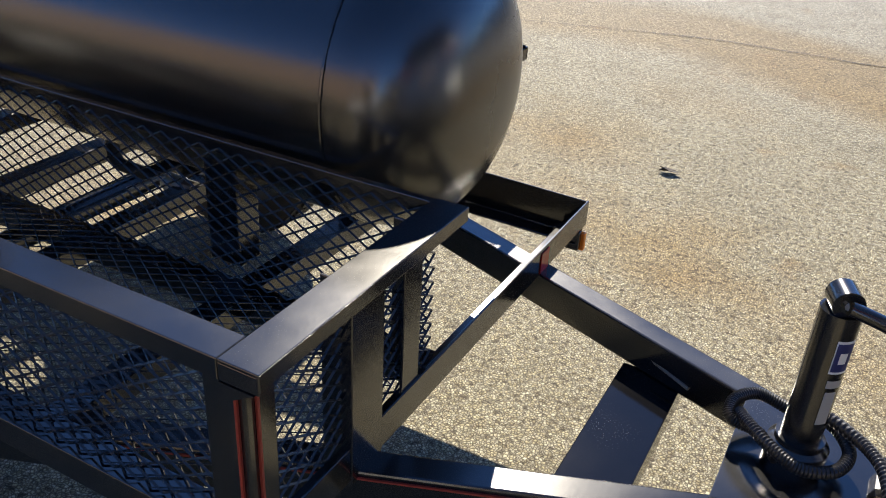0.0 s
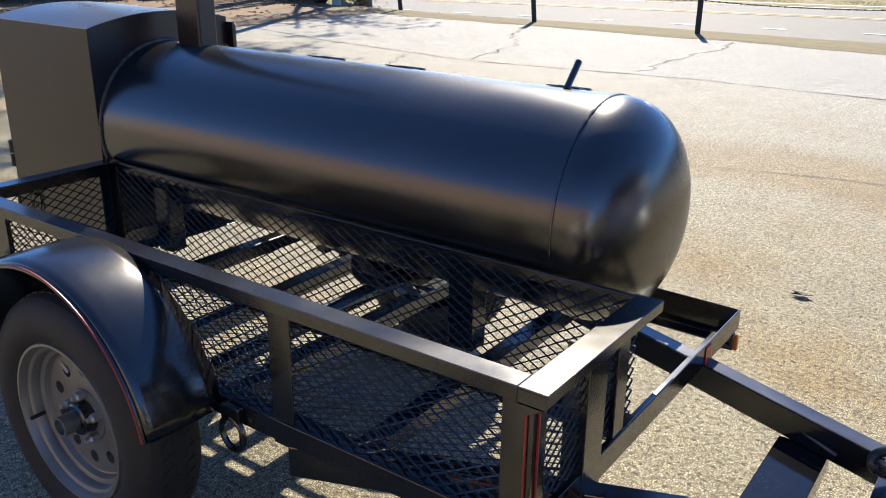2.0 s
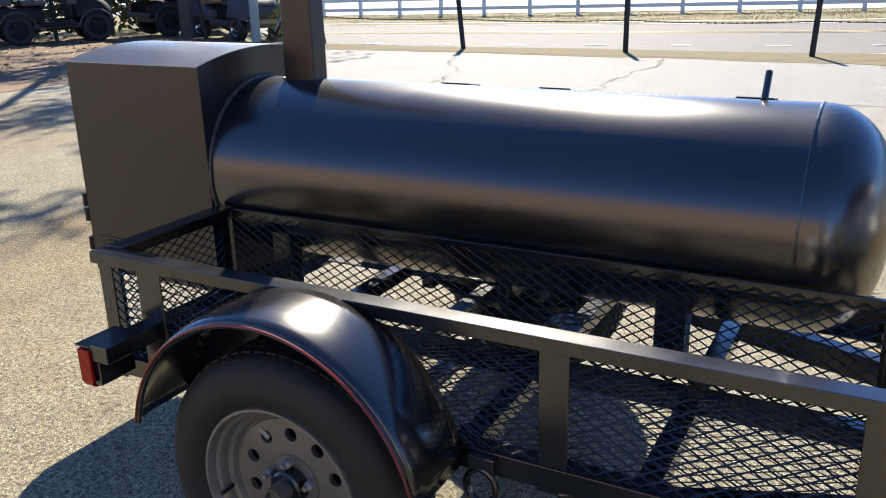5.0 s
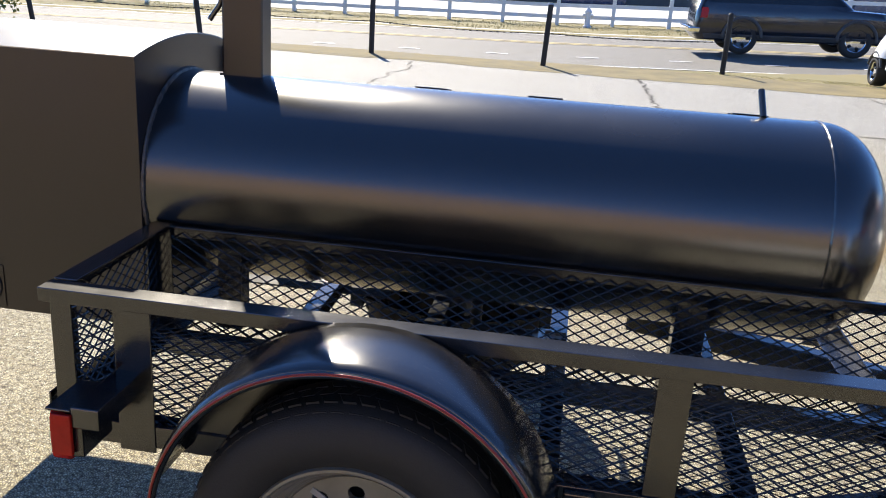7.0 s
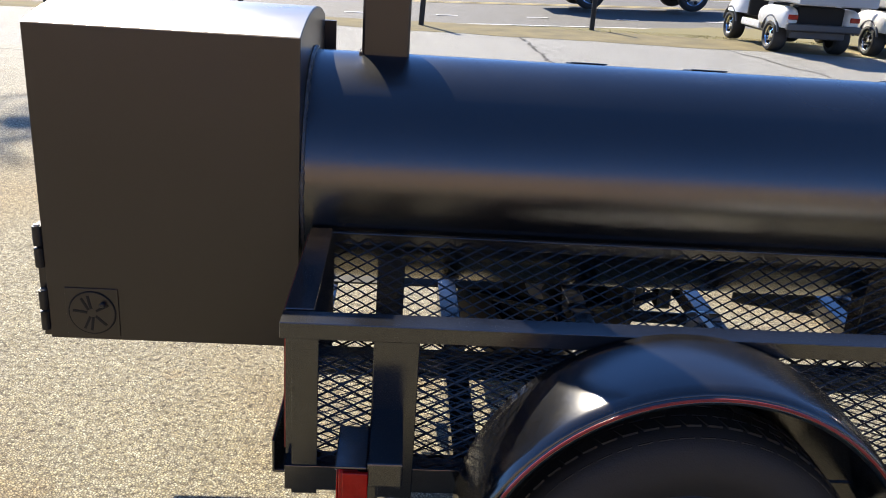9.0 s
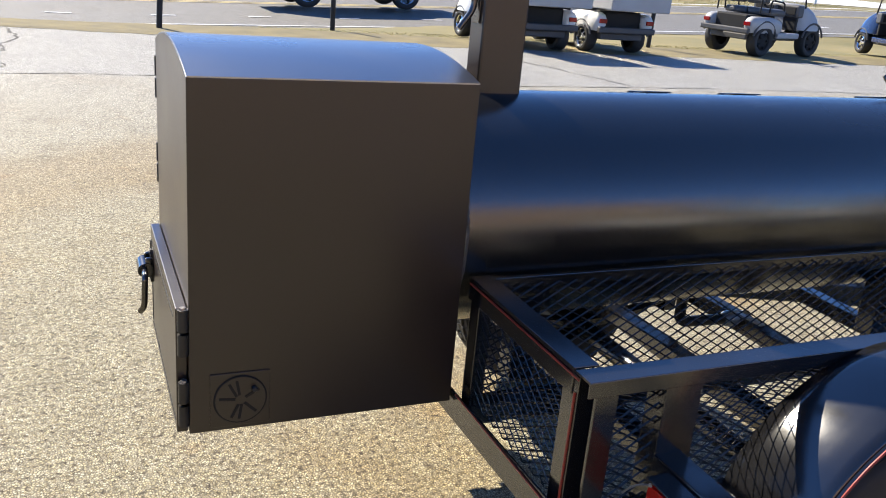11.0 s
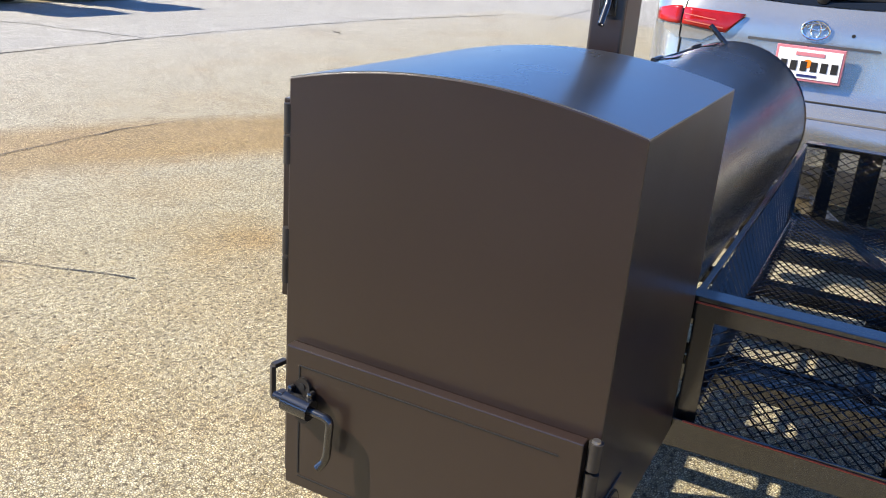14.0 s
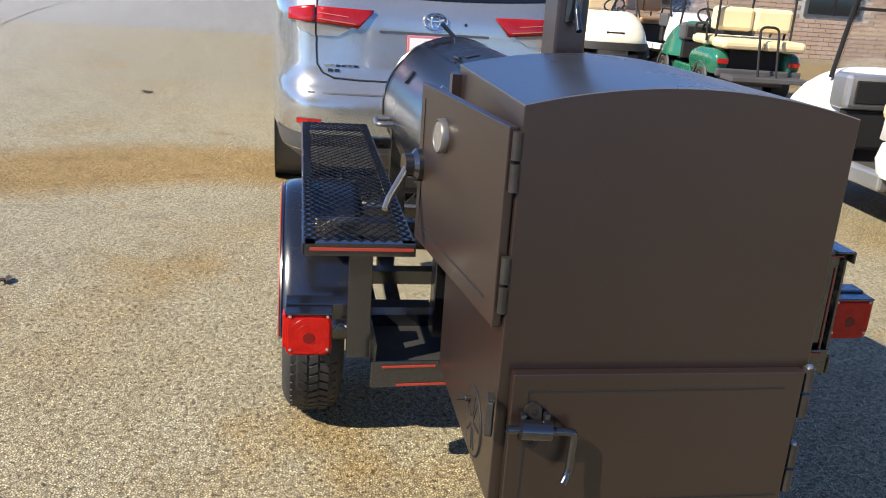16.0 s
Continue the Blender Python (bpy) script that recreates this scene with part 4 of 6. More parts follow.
def tail_lamp(side):
    """Square red lamp on a welded steel arm that stands out beside the bed."""
    y0, y1 = (-0.168, -0.05) if side < 0 else (1.265, 1.378)
    dz = -0.022 if side < 0 else -0.066
    yb = 0.0 if side < 0 else YF
    arm = part("lamp_arm", block(bmesh.new(), 0.15, 0.206, min(yb, y0 if side < 0 else yb), max(yb, y1 if side > 0 else yb), 0.562 + dz, 0.605 + dz), FRAME_BLACK, trailer, "black steel lamp arm", bevel=0.003)
    part("housing", block(bmesh.new(), 0.134, 0.168, y0 + 0.006, y1 - 0.006, 0.497 + dz, 0.596 + dz), FRAME_BLACK, arm, bevel=0.004)
    part("lamp_cap", block(bmesh.new(), 0.1, 0.15, y0 - 0.001, y1 + 0.001, 0.594 + dz, 0.599 + dz), FRAME_BLACK, arm, bevel=0.002)
    ym, zm = (y0 + y1) / 2, 0.539 + dz

    def rounded(half):
        out = []
        for k in range(40):
            w = 2 * math.pi * k / 40
            c, z = math.cos(w), math.sin(w)
            out.append((half * math.copysign(abs(c) ** 0.36, c), 0.94 * half * math.copysign(abs(z) ** 0.36, z)))
        return out

    half = (y1 - y0) / 2
    lens = extrude(bmesh.new(), rounded(half), (0.106, ym, zm), (0.138, ym, zm), (0, 1, 0), (0, 0, 1))
    extrude(lens, rounded(half * 0.9), (0.102, ym, zm), (0.1055, ym, zm), (0, 1, 0), (0, 0, 1))
    l = part("lens", lens, LAMP_RED, arm, "square red tail lamp lens", bevel=0.0015)
    for rr in (0.046, 0.03):
        ring = [(0.1022, ym + rr * math.cos(w), zm + rr * math.sin(w)) for w in (2 * math.pi * k / 36 for k in range(36))]
        part("lens_ring", tube(bmesh.new(), ring, 0.0008, 6, True), LAMP_RED, l, smooth=True)
    part("bulb_shade", lathe(bmesh.new(), [(0.0, 0.0), (0.0, 0.014), (0.004, 0.016), (0.004, 0.0)], (0.101, ym, zm - 0.006), (1, 0, 0), 20, cap=False), LAMP_DEEP, l, "dark centre of the lens")
    part("side_lens", block(bmesh.new(), 0.112, 0.152, (y0 - 0.006) if side < 0 else (y1 - 0.003), (y0 + 0.003) if side < 0 else (y1 + 0.006), 0.505 + dz, 0.59 + dz), LAMP_RED, arm, "red side marker lens", bevel=0.002)
    for yy in (y0 + 0.012, y1 - 0.012):
        for z in (0.503 + dz, 0.589 + dz):
            part("screw", lathe(bmesh.new(), [(0, 0.004), (-0.003, 0.003), (-0.003, 0)], (0.1025, yy, z), (1, 0, 0), 8, cap=False), GALVANISED, arm)
    s = side
    yw = y1 if side < 0 else y0
    part("wire", tube(bmesh.new(), bent([(0.15, yw, 0.53 + dz), (0.14, yw - s * 0.02, 0.56 + dz), (0.11, yw - s * 0.035, 0.56 + dz), (0.10, yw - s * 0.055, 0.53 + dz)], 0.02), 0.002, 6), WIRE, arm, "thin pale wire", smooth=True)


for side in (-1, 1):
    tail_lamp(side)

# ---- smoker ----
smoker = thing("barbecue_smoker", "black steel barrel smoker with square firebox and chimney on a trailer", "smoker", at=(0.6, 0.77, 0.46))
CY, CZ, R = 0.748, 0.818, 0.272
XW = 1.60


def on_barrel(x, w, out=0.0):
    """A place on the barrel's skin, w degrees from the top towards +y."""
    return Vector((x, CY + (R + out) * math.sin(radians(w)), CZ + (R + out) * math.cos(radians(w))))


prof = [(-0.028, R)] + [(XW * k / 12, R) for k in range(13)]
barrel = part("barrel", lathe(bmesh.new(), prof, (0, CY, CZ), (1, 0, 0), 128, cap=False), BARREL_BLACK, smoker, "satin black rolled steel barrel with scuffed top", smooth=True)
prof = [(XW, R), (XW + 0.012, R)] + [(XW + 0.012 + 0.165 * math.sin(w), R * max(math.cos(w), 0.0) ** 0.8) for w in (math.pi / 2 * k / 24 for k in range(1, 25))]
part("end_cap", lathe(bmesh.new(), prof, (0, CY, CZ), (1, 0, 0), 128, cap=False), BARREL_BLACK, smoker, "domed steel end of the barrel", smooth=True)


def weld(pts, r, closed, seed):
    rnd = random.Random(seed)
    return tube(bmesh.new(), pts, [r * rnd.uniform(0.75, 1.25) for _ in pts], 6, closed)


part("weld_seam", weld([on_barrel(XW + 0.002, 360 * k / 220, 0.0) for k in range(220)], 0.0032, True, 1), BARREL_BLACK, smoker, smooth=True)
part("weld_seam", weld([on_barrel(-0.027, 360 * k / 260, 0.002) for k in range(260)], 0.006, True, 2), WELD, smoker, "rough weld bead", smooth=True)
# saddle where the barrel sits on the basket rail, and its cradle legs
for x0, x1 in ((0.142, 0.205), (1.30, 1.375)):
    for y0, y1 in ((0.525, 0.585), (0.955, 1.015)):
        leg = bmesh.new()
        top = CZ - math.sqrt((R + 0.002) ** 2 - max(abs(y0 - CY), abs(y1 - CY)) ** 2) + 0.012
        block(leg, x0, x1, y0, y1, 0.452, top)
        part("saddle_leg", leg, FRAME_BLACK, smoker, "black steel leg under the barrel", bevel=0.003)
# hinges along the top, lid stop
for x in (0.63, 0.93, 1.444):
    for k in range(3):
        a = on_barrel(x - 0.045 + 0.031 * k, 23, 0.006)
        b = on_barrel(x - 0.045 + 0.031 * k + 0.028, 23, 0.006)
        part("hinge_knuckle", tube(bmesh.new(), [a, b], 0.007, 12), FRAME_BLACK, smoker, smooth=True)
    for w in (14, 30):
        c0, c1 = on_barrel(x, w - 4.5, 0.003), on_barrel(x, w + 4.5, 0.003)
        part("hinge_leaf", bar(bmesh.new(), c0, c1, 0.09, 0.003, up=(0, math.sin(radians(w)), math.cos(radians(w)))), FRAME_BLACK, smoker, bevel=0.001)
part("lid_stop", tube(bmesh.new(), [(1.47, 0.765, 1.088), (1.467, 0.828, 1.147)], 0.0085, 12), FRAME_BLACK, smoker, "black steel lid stop pin", smooth=True)
# lid on the cook's side
bm = bmesh.new()
rows = []
for x in steps(0.33, 1.56, 12):
    rows.append([bm.verts.new(on_barrel(x, w, 0.007)) for w in steps(28, 98, 24)])
for a, b in zip(rows, rows[1:]):
    for j in range(24):
        bm.faces.new((a[j], a[j + 1], b[j + 1], b[j]))
lid = part("lid", bm, BARREL_BLACK, smoker, "curved hinged lid, black steel", smooth=True)
mod = lid.modifiers.new("thick", "SOLIDIFY")
mod.thickness, mod.offset = 0.008, -1
for x in (0.34, 1.55):
    part("lid_flange", tube(bmesh.new(), [on_barrel(x, w, 0.008) for w in steps(32, 97, 24)], 0.005, 6), FRAME_BLACK, lid, smooth=True)
part("handle", tube(bmesh.new(), bent([on_barrel(1.30, 92, 0.0), on_barrel(1.30, 92, 0.06), on_barrel(1.18, 92, 0.06), on_barrel(1.18, 92, 0.0)], 0.02), 0.009, 10), STEEL, lid, "bare steel lid handle", smooth=True)
part("gauge", lathe(bmesh.new(), [(0, 0.026), (0.008, 0.026), (0.010, 0.022), (0.010, 0)], on_barrel(1.15, 55, 0.006), on_barrel(1.15, 55, 1.0) - on_barrel(1.15, 55, 0.0), 24), HINGE, lid, "round steel temperature gauge", smooth=True)
part("latch_knob", lathe(bmesh.new(), [(0, 0.008), (0.03, 0.008), (0.032, 0.014), (0.05, 0.014), (0.052, 0)], on_barrel(0.42, 48, 0.005), on_barrel(0.42, 48, 1.0) - on_barrel(0.42, 48, 0.0), 14), STEEL, lid, smooth=True)

BX0, BX1, BY0, BY1, BZ0, BZ1 = -0.582, -0.03, 0.47, 1.022, 0.455, 1.147


def firebox_outline(rise=0.036, n=28):
    pts = [(BY0, BZ0), (BY1, BZ0)]
    for k in range(n + 1):
        w = k / n
        pts.append((BY1 + (BY0 - BY1) * w, BZ1 + rise * (1 - (2 * w - 1) ** 2)))
    return pts


firebox = part("firebox", extrude(bmesh.new(), firebox_outline(), (BX0, 0, 0), (BX1, 0, 0), (0, 1, 0), (0, 0, 1)), BOX_BLACK, smoker, "dark brown-black steel firebox with an arched top", bevel=0.002)
top = [(p, q + 0.0015) for p, q in firebox_outline()[2:]] + [(p, q - 0.001) for p, q in firebox_outline()[:1:-1]]
roof = part("firebox_roof", extrude(bmesh.new(), top, (BX0 + 0.0015, 0, 0), (BX1 - 0.0015, 0, 0), (0, 1, 0), (0, 0, 1)), ROOF_BLACK, firebox, "satin black arched steel roof plate", smooth=True)
# rear ash door
DX = BX0 - 0.022
ash = part("firebox_door", block(bmesh.new(), DX, BX0 - 0.001, 0.488, 1.003, 0.452, 0.716), BOX_BLACK, firebox, "flat dark steel firebox door with a recessed line", bevel=0.002)
for a, b in (((0.976, 0.48), (0.976, 0.686)), ((0.976, 0.686), (0.522, 0.686)), ((0.976, 0.474), (0.50, 0.474))):
    part("door_groove", bar(bmesh.new(), (DX - 0.0003, a[0], a[1]), (DX - 0.0003, b[0], b[1]), 0.0022, 0.0022, (1, 0, 0)), DARK, ash)
for z in (0.672, 0.522):
    for k, dz in enumerate((-0.047, 0.003)):
        part("hinge", tube(bmesh.new(), [(BX0 - 0.010, 0.474, z + dz), (BX0 - 0.010, 0.474, z + dz + 0.044)], 0.0105, 14), HINGE, ash, "worn steel barrel hinge", smooth=True)
    part("hinge_pin", lathe(bmesh.new(), [(0, 0.007), (0.004, 0.006), (0.004, 0)], (BX0 - 0.010, 0.474, z + 0.047), (0, 0, 1), 10), STEEL, ash)
# latch: catch loop, barrel, cranked handle
LX = DX - 0.02
loop = [(BX0 + 0.012, 1.031, 0.664), (BX0 - 0.016, 1.036, 0.664), (BX0 - 0.016, 1.036, 0.604), (BX0 + 0.012, 1.031, 0.604)]
bm = bmesh.new()
for a, b in zip(loop, loop[1:]):
    bar(bm, a, b, 0.008, 0.012, (0.7, 1, 0))
part("latch_catch", bm, HINGE, firebox, "black steel catch loop", bevel=0.001)
plate = bmesh.new()
outline = []
for zc in (0.652, 0.598):
    for k in range(9):
        w = radians(-10 + 200 * k / 8) if zc > 0.62 else radians(170 + 200 * k / 8)
        outline.append((0.966 + 0.015 * math.cos(w), zc + 0.015 * math.sin(w)))
extrude(plate, outline, (DX - 0.006, 0, 0), (DX, 0, 0), (0, 1, 0), (0, 0, 1))
part("latch_plate", plate, HINGE, ash, "pierced steel latch plate")
for z in (0.653, 0.597):
    part("latch_hole", lathe(bmesh.new(), [(0, 0.0055), (-0.0015, 0.0055), (-0.0015, 0)], (DX - 0.006, 0.966, z), (1, 0, 0), 12), DARK, ash)
part("latch_barrel", tube(bmesh.new(), [(LX + 0.002, 0.99, 0.626), (LX + 0.002, 0.938, 0.622)], 0.018, 16), FRAME_BLACK, ash, smooth=True)
for y in (0.984, 0.944):
    part("latch_lug", block(bmesh.new(), DX - 0.018, DX - 0.003, y - 0.005, y + 0.005, 0.604, 0.652), FRAME_BLACK, ash, bevel=0.003)
part("latch_handle", tube(bmesh.new(), bent([(LX, 1.012, 0.628), (LX, 0.955, 0.624), (LX - 0.003, 0.897, 0.622), (LX - 0.006, 0.900, 0.548), (LX - 0.014, 0.911, 0.532)], 0.012), 0.0072, 12), FRAME_BLACK, ash, "dark cranked steel latch handle", smooth=True)


def damper(y, side, cx, cz, size, parent, square):
    """A round draught damper with radial slots and a stud."""
    f = (0, side, 0)
    if square:
        part("damper_plate", block(bmesh.new(), cx - size, cx + size, min(y, y + side * 0.003), max(y, y + side * 0.003), cz - size, cz + size), BOX_BLACK, parent, "square damper plate", bevel=0.001)
        y += side * 0.003
    part("damper_disc", lathe(bmesh.new(), [(0, size * 0.86), (0.003, size * 0.84), (0.003, 0)], (cx, y, cz), f, 40), BOX_BLACK, parent, smooth=True)
    part("damper_rim", tube(bmesh.new(), [(cx + size * 0.86 * math.cos(w), y + side * 0.001, cz + size * 0.86 * math.sin(w)) for w in (2 * math.pi * k / 40 for k in range(40))], 0.0024, 6, True), DARK, parent)
    for k in range(5):
        w = 2 * math.pi * k / 5 + 0.5
        for da in (0.0, 0.62):
            a = Vector((cx + math.cos(w + da) * size * 0.18, y + side * 0.0035, cz + math.sin(w + da) * size * 0.18))
            b = Vector((cx + math.cos(w + da * 0.6) * size * 0.72, y + side * 0.0035, cz + math.sin(w + da * 0.6) * size * 0.72))
            if da == 0.0 or k % 2:
                part("damper_slot", bar(bmesh.new(), a, b, 0.0055, 0.0014, f), DARK, parent)
    part("damper_stud", lathe(bmesh.new(), [(0.003, 0.006), (0.012, 0.006), (0.014, 0.004), (0.03 if not square else 0.014, 0.0035), (0.03 if not square else 0.014, 0)], (cx + size * 0.45, y, cz + size * 0.4), f, 10), HINGE, parent)


damper(BY0, -1, -0.486, 0.522, 0.058, firebox, True)
damper(BY1, 1, -0.43, 0.535, 0.075, firebox, False)
# side door, standing slightly ajar
ang = radians(7.5)
hx, hy = BX0 + 0.012, BY1 + 0.002


def swung(u, v, z):
    return Vector((hx + u * math.cos(ang) - v * math.sin(ang), hy + u * math.sin(ang) + v * math.cos(ang), z))


bm = bmesh.new()
vs = [bm.verts.new(swung(u, v, z)) for z in (0.785, 1.113) for v in (0.0, 0.016) for u in (0.0, 0.50)]
for f in ((0, 1, 3, 2), (4, 6, 7, 5), (0, 4, 5, 1), (2, 3, 7, 6), (0, 2, 6, 4), (1, 5, 7, 3)):
    bm.faces.new([vs[k] for k in f])
door = part("side_door", bm, BOX_BLACK, smoker, "dark steel warming door standing slightly ajar", bevel=0.002)
for a, b in (((0.05, 0.82), (0.47, 0.82)), ((0.47, 0.82), (0.47, 1.085))):
    part("door_groove", bar(bmesh.new(), swung(a[0], 0.0163, a[1]), swung(b[0], 0.0163, b[1]), 0.0022, 0.0022, (0, 1, 0)), DARK, door)
for z in (1.06, 0.86):
    for dz in (-0.047, 0.003):
        part("hinge", tube(bmesh.new(), [(BX0 + 0.006, BY1 + 0.004, z + dz), (BX0 + 0.006, BY1 + 0.004, z + dz + 0.044)], 0.0088, 14), HINGE, door, "worn steel barrel hinge", smooth=True)
n7 = (swung(0, 1, 0) - swung(0, 0, 0))
part("gauge", lathe(bmesh.new(), [(0, 0.033), (0.010, 0.033), (0.014, 0.030), (0.011, 0.027), (0.011, 0)], swung(0.33, 0.016, 1.035), n7, 28), GAUGE_RIM, door, "round bezel of a temperature gauge", smooth=True)
part("gauge_face", lathe(bmesh.new(), [(0.0122, 0.0275), (0.0122, 0)], swung(0.33, 0.016, 1.035), n7, 28, cap=False), GAUGE_FACE, door, "pale gauge dial")
part("knob_bracket", lathe(bmesh.new(), [(0, 0.034), (0.014, 0.034), (0.022, 0.024), (0.04, 0.024), (0.04, 0)], swung(0.485, 0.012, 0.945), n7, 20), FRAME_BLACK, door, "black latch boss", smooth=True)
part("knob_handle", tube(bmesh.new(), [swung(0.485, 0.04, 0.945), swung(0.41, 0.098, 0.893), swung(0.388, 0.11, 0.878)], [0.0085, 0.007, 0.0062], 10), STEEL, door, "bare steel latch handle", smooth=True)
bm = bmesh.new()
extrude(bm, [(0.0, 0.0), (0.06, 0.0), (0.06, 0.01), (0.03, 0.02), (0.0, 0.02)], (-0.06, BY1, 1.05), (-0.06, BY1, 1.13), (1, 0, 0), (0, 1, 0))
part("door_jamb", bm, BOX_BLACK, firebox)
# chimney
C0, C1, D0, D1 = 0.082, 0.192, 0.720, 0.792
chim = part("chimney", extrude(bmesh.new(), [(C0, D0), (C1, D0), (C1, D1), (C0, D1)], (0, 0, 1.04), (0, 0, 2.05), (1, 0, 0), (0, 1, 0)), BOX_BLACK, smoker, "square black steel chimney tube", bevel=0.006)
part("weld_seam", weld([(C0 - 0.002, D0 - 0.002 + 0.076 * k / 20, on_barrel(0, 0).z) for k in range(21)], 0.005, False, 4), WELD, chim, smooth=True)
part("weld_seam", weld([(C0 - 0.002 + 0.114 * k / 20, D0 - 0.002, 1.083) for k in range(21)], 0.004, False, 5), WELD, chim, smooth=True)
part("damper_plate", block(bmesh.new(), C0 - 0.004, C0 - 0.0005, 0.738, 0.774, 1.24, 1.6), FRAME_BLACK, chim, bevel=0.001)
part("damper_rod", tube(bmesh.new(), bent([(C0 - 0.012, 0.752, 1.62), (C0 - 0.012, 0.752, 1.27), (C0 - 0.045, 0.752, 1.225)], 0.015), 0.007, 10), FRAME_BLACK, chim, "black cranked damper rod", smooth=True)
# side table on the cook's side
table = part("side_table", tube(bmesh.new(), [(0.03, 1.335, 0.722), (1.57, 1.335, 0.722)], 0.004, 6), FRAME_BLACK, smoker, "black expanded metal side table with red edge line")
for a, b, u, v in (((0.02, 1.342, 0.735), (1.585, 1.342, 0.735), (0, -1, 0), (0, 0, -1)), ((0.02, 1.085, 0.735), (0.02, 1.336, 0.735), (1, 0, 0), (0, 0, -1)), ((1.585, 1.085, 0.735), (1.585, 1.336, 0.735), (-1, 0, 0), (0, 0, -1)), ((0.026, 1.085, 0.735), (1.579, 1.085, 0.735), (0, 1, 0), (0, 0, -1))):
    part("table_edge", angle_iron(bmesh.new(), a, b, u, v, 0.03, 0.03, 0.004), FRAME_BLACK, table, bevel=0.001)
part("pinstripe", bar(bmesh.new(), (0.0185, 1.09, 0.722), (0.0185, 1.325, 0.722), 0.006, 0.006), RED_LINE, table, "red line along the table edge")
mesh_top = expanded("table_mesh", (1.58, 1.09, 0.737), (-1, 0, 0), (0, 1, 0), 1.55, 0.25, smoker)
mesh_top["label"] = "black expanded metal table top"
for x in (0.30, 1.45):
    part("table_arm", bar(bmesh.new(), (x + 0.025, 0.98, 0.685), (x + 0.025, 1.335, 0.685), 0.04, 0.04), FRAME_BLACK, smoker, bevel=0.002)
part("table_leg", angle_iron(bmesh.new(), (0.05, 1.233, 0.44), (0.05, 1.233, 0.706), (0, -1, 0), (1, 0, 0), 0.054, 0.04, 0.005), FRAME_BLACK, smoker, bevel=0.001)
# drain pipe under the barrel
part("drain_pipe", tube(bmesh.new(), bent([(0.80, CY, 0.52), (0.80, CY, 0.445), (0.96, CY, 0.44)], 0.03), 0.016, 12), HINGE, smoker, "dark drain pipe under the barrel", smooth=True)
valve = part("drain_valve", lathe(bmesh.new(), [(0, 0.018), (0.012, 0.024), (0.05, 0.024), (0.062, 0.018)], (0.96, CY, 0.44), (1, 0, 0), 12), GALVANISED, smoker, "bright ball valve on the drain pipe", smooth=True)
part("valve_handle", bar(bmesh.new(), (0.985, CY - 0.03, 0.47), (0.985, CY - 0.13, 0.475), 0.018, 0.005), GALVANISED, valve)
part("pipe_cap", lathe(bmesh.new(), [(0, 0.0), (0, 0.02), (0.03, 0.02), (0.03, 0.0)], (1.022, CY, 0.44), (1, 0, 0), 8), STEEL, valve)


# ---- vehicles ----
class Shell:
    """A car body as stacked plan outlines: rear and front ends and half widths by height, with rounded corners."""

    def __init__(self, levels, power=5.0):
        self.levels, self.power = levels, power

    def at(self, z):
        lv = self.levels
        for a, b in zip(lv, lv[1:]):
            if z <= b[0]:
                f = (z - a[0]) / (b[0] - a[0])
                return [p + (q - p) * f for p, q in zip(a, b)][1:]
        return lv[-1][1:]

    def point(self, z, s, out=0.0):
        """s runs from -1 (middle of the right flank) over 0 (middle of the rear) to 1 (left flank); past 1 on to the front."""
        rear, nose, half = self.at(z)
        mid, long = (rear + nose) / 2, (nose - rear) / 2
        w = s * math.pi / 2
        c, k = math.cos(w), math.sin(w)
        e = 2 / self.power
        x = mid - (long + out) * math.copysign(abs(c) ** e, c)
        y = (half + out) * math.copysign(abs(k) ** e, k)
        return Vector((x, y, z))

    def s_of(self, z, y):
        """The parameter of the rear face at the offset y from the middle."""
        half = self.at(z)[2]
        f = max(-1.0, min(1.0, y / half))
        return math.copysign(math.asin(abs(f) ** (self.power / 2)) / (math.pi / 2), y)

    def skin(self, n=96):
        bm = bmesh.new()
        rings = []
        for z, *_ in self.levels:
            rings.append([bm.verts.new(self.point(z, -2 + 4 * (j + 0.5) / n)) for j in range(n)])
        for a, b in zip(rings, rings[1:]):
            for j in range(n):
                bm.faces.new((a[j], a[(j + 1) % n], b[(j + 1) % n], b[j]))
        bm.faces.new(rings[0][::-1])
        bm.faces.new(rings[-1])
        return bm

    def patch(self, ys, low, high, out=0.006, rows=6):
        """A panel on the skin over the offsets ys (rear face), between heights low(y) and high(y)."""
        bm = bmesh.new()
        grid = []
        for y in ys:
            col = []
            for k in range(rows + 1):
                z = low(y) + (high(y) - low(y)) * k / rows
                col.append(bm.verts.new(self.point(z, self.s_of(z, y) if abs(y) < 2 else y - math.copysign(2, y), out)))
            grid.append(col)
        for a, b in zip(grid, grid[1:]):
            for k in range(rows):
                bm.faces.new((a[k], b[k], b[k + 1], a[k + 1]))
        return bm

    def band(self, ss, low, high, out=0.006, rows=4):
        bm = bmesh.new()
        grid = [[bm.verts.new(self.point(low(s) + (high(s) - low(s)) * k / rows, s, out)) for k in range(rows + 1)] for s in ss]
        for a, b in zip(grid, grid[1:]):
            for k in range(rows):
                bm.faces.new((a[k], b[k], b[k + 1], a[k + 1]))
        return bm


def thicken(ob, t=0.01):
    mod = ob.modifiers.new("thick", "SOLIDIFY")
    mod.thickness, mod.offset = t, 1
    return ob


